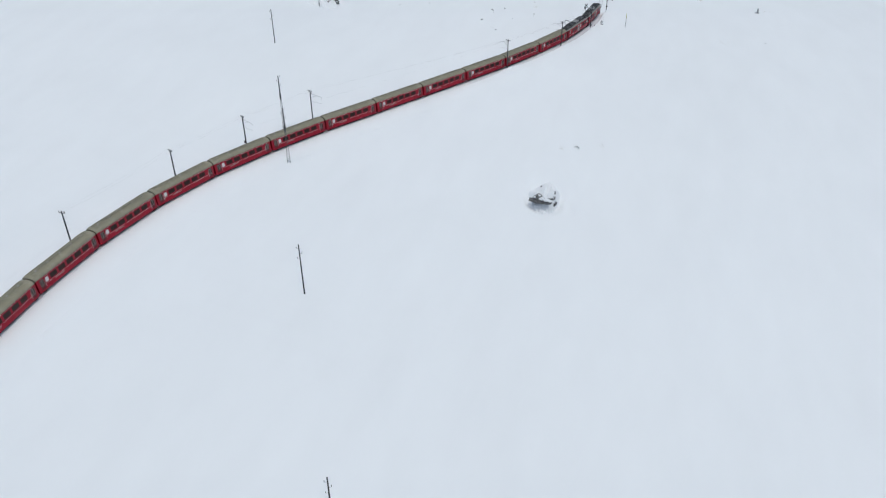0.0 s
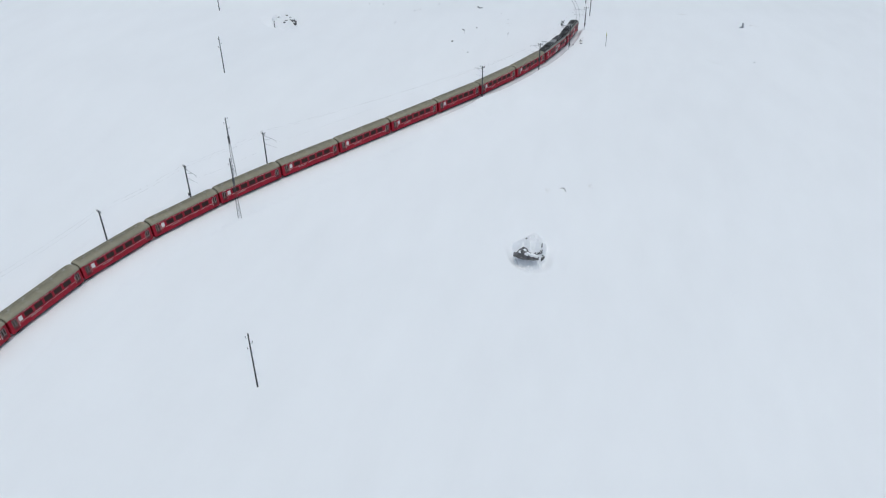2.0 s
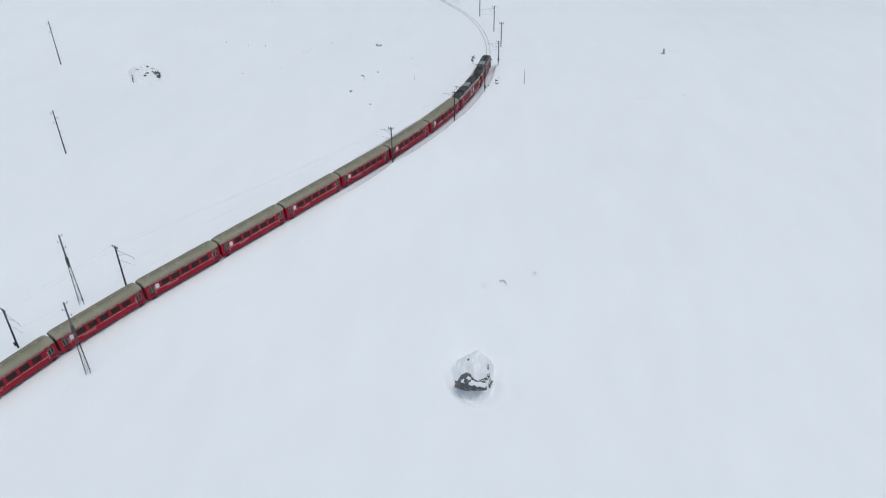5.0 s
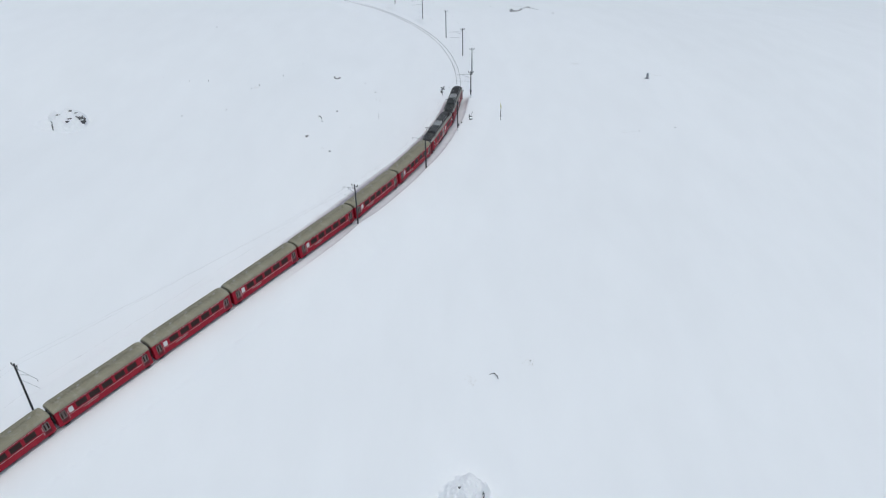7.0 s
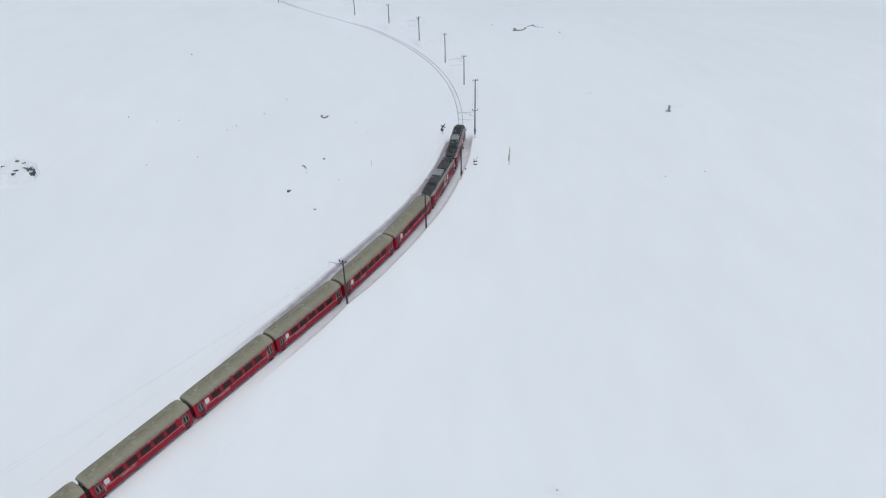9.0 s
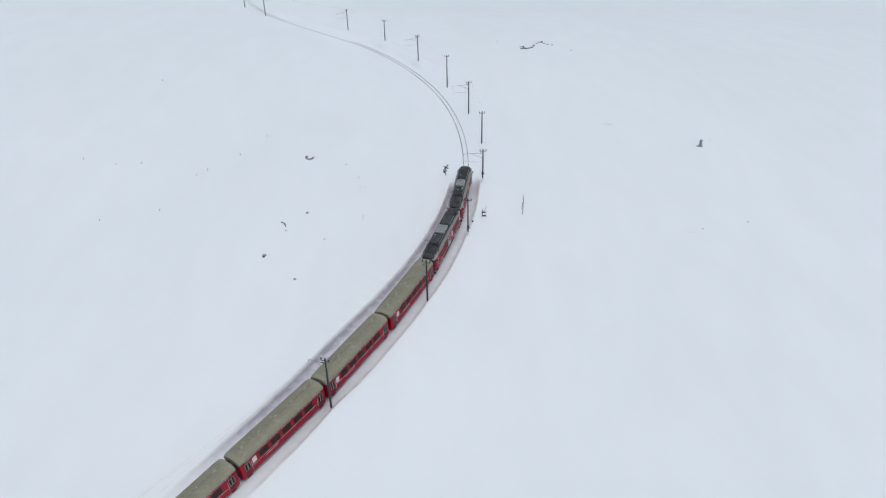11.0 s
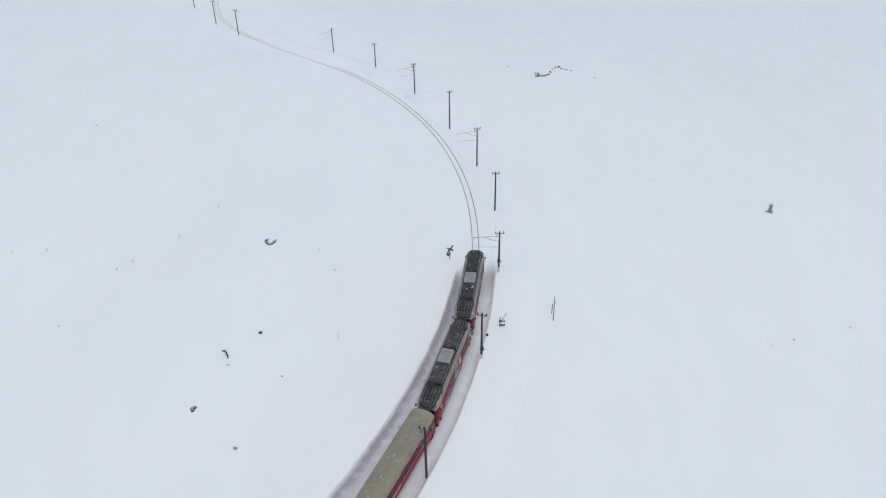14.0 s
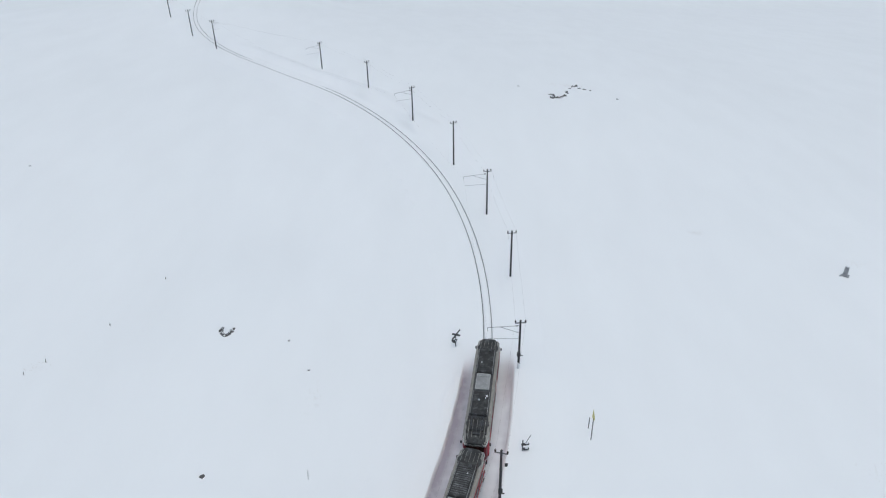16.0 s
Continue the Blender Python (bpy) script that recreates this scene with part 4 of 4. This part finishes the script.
def rock_ledge(left, right, outline, foot, front, seed, cells=46):
    """A jutting wedge of bare broken rock: its front leans back under an uneven upper edge."""
    bm = bmesh.new()
    rows = []
    for i in range(cells + 1):
        x = left + (right - left) * i / cells
        top = np.interp(x, [a for a, _ in outline], [b for _, b in outline]) + 0.14 * noise.noise((x * 2.6, seed, 0))
        low = np.interp(x, [a for a, _ in foot], [b for _, b in foot]) + 0.1 * noise.noise((x * 1.9, seed, 5))
        row = []
        for v in range(-2, 15):
            if v < 0:
                y, z = front - 0.5 * v + 0.5, low - 0.12 * v
            elif v < 10:
                y, z = front + 0.07 * v + 0.09 * abs(x - 0.5 * (left + right)), low + (top - low) * v / 9
            else:
                y, z = front + 0.63 + 0.4 * (v - 9) * min(1.0, 3 - 6 * abs(i / cells - 0.5)) + 0.09 * abs(x - 0.5 * (left + right)), top - 0.07 * (v - 9)
            p = Vector((x, y, z))
            step = noise.noise(p * 1.4 + Vector((seed, 0, 0)))
            crack = round(noise.noise(Vector((x * 1.1, z * 2.2, seed))) * 4) / 4
            row.append(bm.verts.new(p + Vector((0.05 * step, -0.22 * crack - 0.1 * step, 0.06 * step))))
        rows.append(row)
    for i in range(cells):
        for v in range(16):
            bm.faces.new((rows[i][v], rows[i + 1][v], rows[i + 1][v + 1], rows[i][v + 1]))
    return bm


big = tagged(new("boulder"), "large snow-covered boulder with a dark bare ledge", "rock")
BIG_BASE = stand(4.8, -45.6) + 1.0
big.location = (4.8, -45.6, BIG_BASE)


def big_rise(x, y):
    return dome_rise(x, y, (0.0, 2.0), 3.7, 3.0, 6.1, 3.2, 3.3, 6, full=2.6, soft=1.25)


def big_top(x, y):
    return stand(4.8 + x, -45.6 + y) - BIG_BASE + big_rise(x, y)


part("snow_cap", snow_dome((4.8, -45.6), BIG_BASE, 0, (5.2, 6.4), big_rise), SNOW, big, "rough white dome of drifted snow", smooth=180)
part("ledge", rock_ledge(-2.9, 1.75, ((-2.9, 0.8), (-2.2, 1.15), (-1.5, 1.75), (-1.0, 1.95), (-0.5, 1.5), (0.2, 1.15), (1.2, 0.95), (1.75, 0.6)), ((-2.9, 0.75), (-2.3, 0.58), (-1.3, 0.42), (0.9, 0.36), (1.75, 0.5)), -3.45, 3), ROCK, big, "dark bare rock ledge", smooth=25)
for at, size, seed in (((-1.55, -2.6, 1.5), (0.42, 0.34, 0.2), 51), ((-0.35, -2.75, 1.33), (0.62, 0.5, 0.24), 52), ((0.55, -2.8, 1.12), (0.8, 0.5, 0.2), 53), ((1.3, -2.7, 0.98), (0.5, 0.5, 0.2), 54), ((-0.9, -2.3, 1.75), (0.3, 0.4, 0.2), 55)):
    bm = boulder_bm(size, seed, 4, rough=0.9)
    bmesh.ops.translate(bm, vec=at, verts=bm.verts)
    part("ledge_snow", bm, SNOW, big, "patch of snow on the ledge", smooth=180)
for x, y, size, seed, cover in ((1.9, 1.3, (0.16, 0.5, 0.4), 15, 0.5), (1.95, -0.1, (0.24, 0.5, 0.45), 18, 0.45), (2.3, -0.1, (0.34, 0.5, 0.5), 17, 0.6), (2.15, -0.9, (0.2, 0.5, 0.45), 19, 0.6), (1.05, -1.6, (0.42, 0.3, 0.34), 14, 0.65), (1.55, -0.8, (0.4, 0.2, 0.34), 20, 0.6), (-1.0, 1.6, (0.26, 0.14, 0.2), 16, 0.6), (-1.9, -1.0, (0.16, 0.12, 0.2), 13, 0.6)):
    for name, snowy, material in (("outcrop", False, ROCK), ("outcrop_snow", True, SNOW)):
        bm = boulder_bm(size, seed, 4, rough=0.8, snow=snowy, cover=cover + 0.15)
        bmesh.ops.translate(bm, vec=(x, y, big_top(x, y) + 0.3 * size[2]), verts=bm.verts)
        part(name, bm, material, big, "dark rock breaking through the snow" if not snowy else "snow on the rock", smooth=180 if snowy else 30)

flat = tagged(new("boulder"), "broad boulder almost hidden under snow", "rock")
FLAT_TURN = 32.3
FLAT_BASE = stand(-80.25, 37.45) + 0.7
flat.location, flat.rotation_euler = (-80.25, 37.45, FLAT_BASE), (0, 0, radians(FLAT_TURN))


def flat_rise(x, y):
    broken = 0.5 + 0.5 * smoothstep(-2.3, -1.8, x + 0.5 * noise.noise((0, y * 0.9, 3)))
    return dome_rise(x, y, (1.9, 1.0), 7.4, 3.3, 5.4, 3.4, 2.6, 21, full=1.8, soft=1.7) * float(broken)


def flat_top(x, y):
    c, d = math.cos(radians(FLAT_TURN)), math.sin(radians(FLAT_TURN))
    return stand(-80.25 + c * x - d * y, 37.45 + d * x + c * y) - FLAT_BASE + flat_rise(x, y)


part("snow_cap", snow_dome((-80.25, 37.45), FLAT_BASE, FLAT_TURN, (7.0, 5.6), flat_rise), SNOW, flat, "smooth white dome of snow with a broken edge", smooth=180)
for x, y, size, seed in ((3.7, -1.5, (0.8, 0.6, 1.05), 31), (3.6, -2.3, (0.2, 0.3, 0.8), 34), (3.1, -1.0, (0.5, 0.3, 0.35), 38), (-2.05, -2.6, (0.16, 0.5, 0.9), 32), (-1.95, -1.6, (0.12, 0.4, 0.5), 40), (0.85, -2.2, (0.6, 0.3, 0.26), 33), (1.5, -1.9, (0.5, 0.2, 0.16), 39), (2.2, 0.5, (0.36, 0.35, 0.4), 35), (2.8, 0.3, (0.6, 0.2, 0.16), 36), (-0.4, -0.4, (0.5, 0.16, 0.14), 37)):
    for name, snowy, material in (("ledge", False, ROCK), ("ledge_snow", True, SNOW)):
        bm = boulder_bm(size, seed, 3, rough=0.7, snow=snowy, cover=0.65)
        bmesh.ops.translate(bm, vec=(x, y, flat_top(x, y) + 0.1 * size[2]), verts=bm.verts)
        part(name, bm, material, flat, "dark bare rock ledge" if not snowy else "snow on the ledge", smooth=180 if snowy else 40)
for x, y, size, seed, turn in ((25.3, 148.8, (0.8, 0.85, 1.0), 21, 20), (25.2, 151.0, (0.62, 0.4, 0.34), 22, 5), (26.6, 148.8, (0.85, 0.5, 0.6), 23, 12), (27.5, 149.7, (0.65, 0.42, 0.48), 24, 40), (28.25, 150.4, (0.7, 0.5, 0.6), 25, 25),
                               (29.25, 152.9, (0.16, 0.7, 0.62), 26, 30), (30.6, 157.3, (0.3, 0.42, 0.3), 27, 70), (31.5, 159.2, (0.55, 0.24, 0.3), 28, 50), (32.4, 160.2, (0.95, 0.6, 0.7), 29, 10), (33.0, 158.2, (0.5, 0.4, 0.34), 30, -30),
                               (34.0, 157.4, (0.55, 0.3, 0.26), 31, -15), (35.4, 156.85, (0.34, 0.3, 0.26), 32, 0)):
    boulder(x, y, size, seed, turn, "dark rock of an outcrop breaking through snow", name="rock", cover=0.82, group="rocks of the outcrop", sub=3, rough=0.5, sink=0.25)
for k in range(9):
    a = math.pi * (0.95 + 1.1 * k / 8)
    x, y = -24.05 + 0.56 * math.cos(a), 60.85 + 1.0 * math.sin(a)
    boulder(x, y, ((0.27 if k < 4 else 0.22) + 0.05 * (k % 3), 0.22, (0.36 if k in (1, 2, 3, 6, 7) else 0.16) + 0.06 * (k % 2)), 40 + k, 50 * k, "small dark rock in a curved row in snow", name="rock", cover=0.85, group="row of small rocks", sub=3, sink=0.2)
for x, y, r, seed in ((-21.7, 42.2, 0.3, 61), (-26.5, 30.9, 0.42, 62), (-26.3, 31.1, 0.24, 63), (-17.4, 60.6, 0.2, 64), (-21.4, 27.1, 0.3, 65), (47.4, 49.6, 0.22, 66), (56.6, 52.4, 0.25, 67), (18.5, 157.9, 0.35, 68), (40.5, 151.1, 0.35, 69), (-2.1, 55.8, 0.14, 70), (-18.2, 36.3, 0.15, 71), (-63.6, 97.9, 0.3, 72), (-14.7, 56.8, 0.2, 73), (-24.15, 36.8, 0.19, 76)):
    boulder(x, y, (r, r * 0.8, r * 0.8), seed, seed * 33, "small dark stone poking out of snow", name="stone", cover={61: 1.6, 62: 0.85, 63: 0.85}.get(seed, 0.6), group="loose stones", sub=3, sink=0.25)

cairn = tagged(new("cairn"), "round stone cairn on rubble capped with snow", "cairn")
cairn.scale = (0.6, 0.6, 0.88)
cairn.location = (56.7, 80.7, stand(56.7, 80.7))
rnd = random.Random(4)
for layer in range(6):
    for k in range(7):
        a = math.tau * k / 7 + layer * 0.45
        r = 0.36 - 0.015 * layer
        bm = boulder_bm((0.25, 0.2, 0.17), 80 + (layer * 7 + k) % 9, sub=2)
        bmesh.ops.transform(bm, matrix=pose(r * math.cos(a), r * math.sin(a), 0.2 + layer * 0.27, rnd.uniform(-9, 9), 0, math.degrees(a) + 90), verts=bm.verts)
        part("stone", bm, STONE, cairn)
part("snow_cap", boulder_bm((0.5, 0.5, 0.16), 3, sub=3), SNOW, cairn, "snow cap", smooth=180).location = (0, 0, 1.72)
for dx, dy, s in ((-0.9, -0.2, 0.4), (-0.5, -0.6, 0.36), (0.15, -0.7, 0.42), (0.5, -0.4, 0.32), (-1.3, -0.3, 0.25)):
    bm = boulder_bm((s, s * 0.8, s * 0.55), 90 + int(s * 100), sub=3)
    bmesh.ops.translate(bm, vec=(dx, dy, 0.1), verts=bm.verts)
    part("rubble_stone", bm, STONE, cairn)


def twig(x, y, shape, r, label="bare dark branch lying in snow", name="branch", up=0.05):
    z = stand(x, y)
    ob = tagged(new(name), label, "branch", group="branches in the snow")
    ob.location = (x, y, z)
    bm = bmesh.new()
    for a, b in zip(shape, shape[1:]):
        tube(bm, a, b, r, r * 0.8, n=6)
    part("stem", bm, TWIG, ob)
    bm = bmesh.new()
    for i, p in enumerate(shape[1:-1]):
        q = Vector(p) + Vector((0.25 * (-1) ** i, -0.2, 0.18))
        tube(bm, p, q, r * 0.6, r * 0.25, n=5)
    if len(bm.verts):
        part("side_twig", bm, TWIG, ob)
    else:
        bm.free()
    return ob


twig(-24.8, 37.7, [(-0.55, 0.9, 0.05), (-0.4, 1.0, 0.2), (-0.1, 0.95, 0.3), (0.12, 0.6, 0.3), (0.35, 0.25, 0.22), (0.48, -0.1, 0.02)], 0.072, "bent dark branch sticking out of snow")
twig(9.1, -26.1, [(-0.7, 0.35, 0.1), (-0.1, 0.3, 0.4), (0.35, -0.05, 0.3), (0.5, -0.5, 0.0)], 0.055, "crooked dark branch sticking out of snow")
for x, y in ((-37.2, 61.5), (-54.8, 58.9), (-46.7, 44.1), (-43.5, 54.6), (-41.9, 56.2), (-34.1, 70.6), (-12.8, 43.7), (-59.3, 58.5), (-65.7, 59.7), (-55.8, 41.5), (14.5, -23.1)):
    h = 1.1 if x == -12.8 else 0.3 + 0.25 * rnd.random()
    twig(x, y, [(0, 0, -0.2), (0.04, 0.0, h * 0.5), (0.1, 0.04, h)], 0.022 if x == -12.8 else 0.032, "short dry stalk standing in snow", name="stalk")

# dry grass showing through thin snow
rnd = random.Random(8)
verts, faces = [], []
for cx, cy, rx, ry, count in ((-13.6, 52.8, 0.9, 1.6, 50), (45.0, 48.6, 3.0, 1.2, 60), (39.0, 91.2, 1.2, 1.0, 120), (-42.5, 55.6, 1.2, 1.0, 40), (29.5, 160.5, 4.0, 1.5, 120), (60.0, 84.0, 1.4, 1.2, 60),
                              (14.4, -23.2, 0.9, 0.8, 70), (5.8, -27.2, 0.8, 0.9, 60), (-22.5, 27.6, 0.8, 0.7, 16)):
    spot = [(cx + rnd.gauss(0, rx * 0.5), cy + rnd.gauss(0, ry * 0.5)) for _ in range(count)]
    heights, _ = ground_height([p[0] for p in spot], [p[1] for p in spot])
    for (x, y), z in zip(spot, heights.tolist()):
        a, h, w = rnd.uniform(0, math.tau), rnd.uniform(0.04, 0.13), rnd.uniform(0.01, 0.03)
        dx, dy = math.cos(a) * w, math.sin(a) * w
        k = len(verts)
        lean_x, lean_y = rnd.uniform(-0.1, 0.1), rnd.uniform(-0.1, 0.1)
        verts += [(x - dx, y - dy, z - 0.05), (x + dx, y + dy, z - 0.05), (x + lean_x + dx * 0.3, y + lean_y + dy * 0.3, z + h), (x + lean_x - dx * 0.3, y + lean_y - dy * 0.3, z + h)]
        faces.append((k, k + 1, k + 2, k + 3))
me = bpy.data.meshes.new("dry_grass")
me.from_pydata(verts, [], faces)
me.materials.append(mat("straw", (0.45, 0.4, 0.33), 0.9, vary=0.3, scale=5.0, bump=0.0))
tagged(new("dry_grass", me), "thin dry grass tips poking through the snow", "grass", kind="stuff")
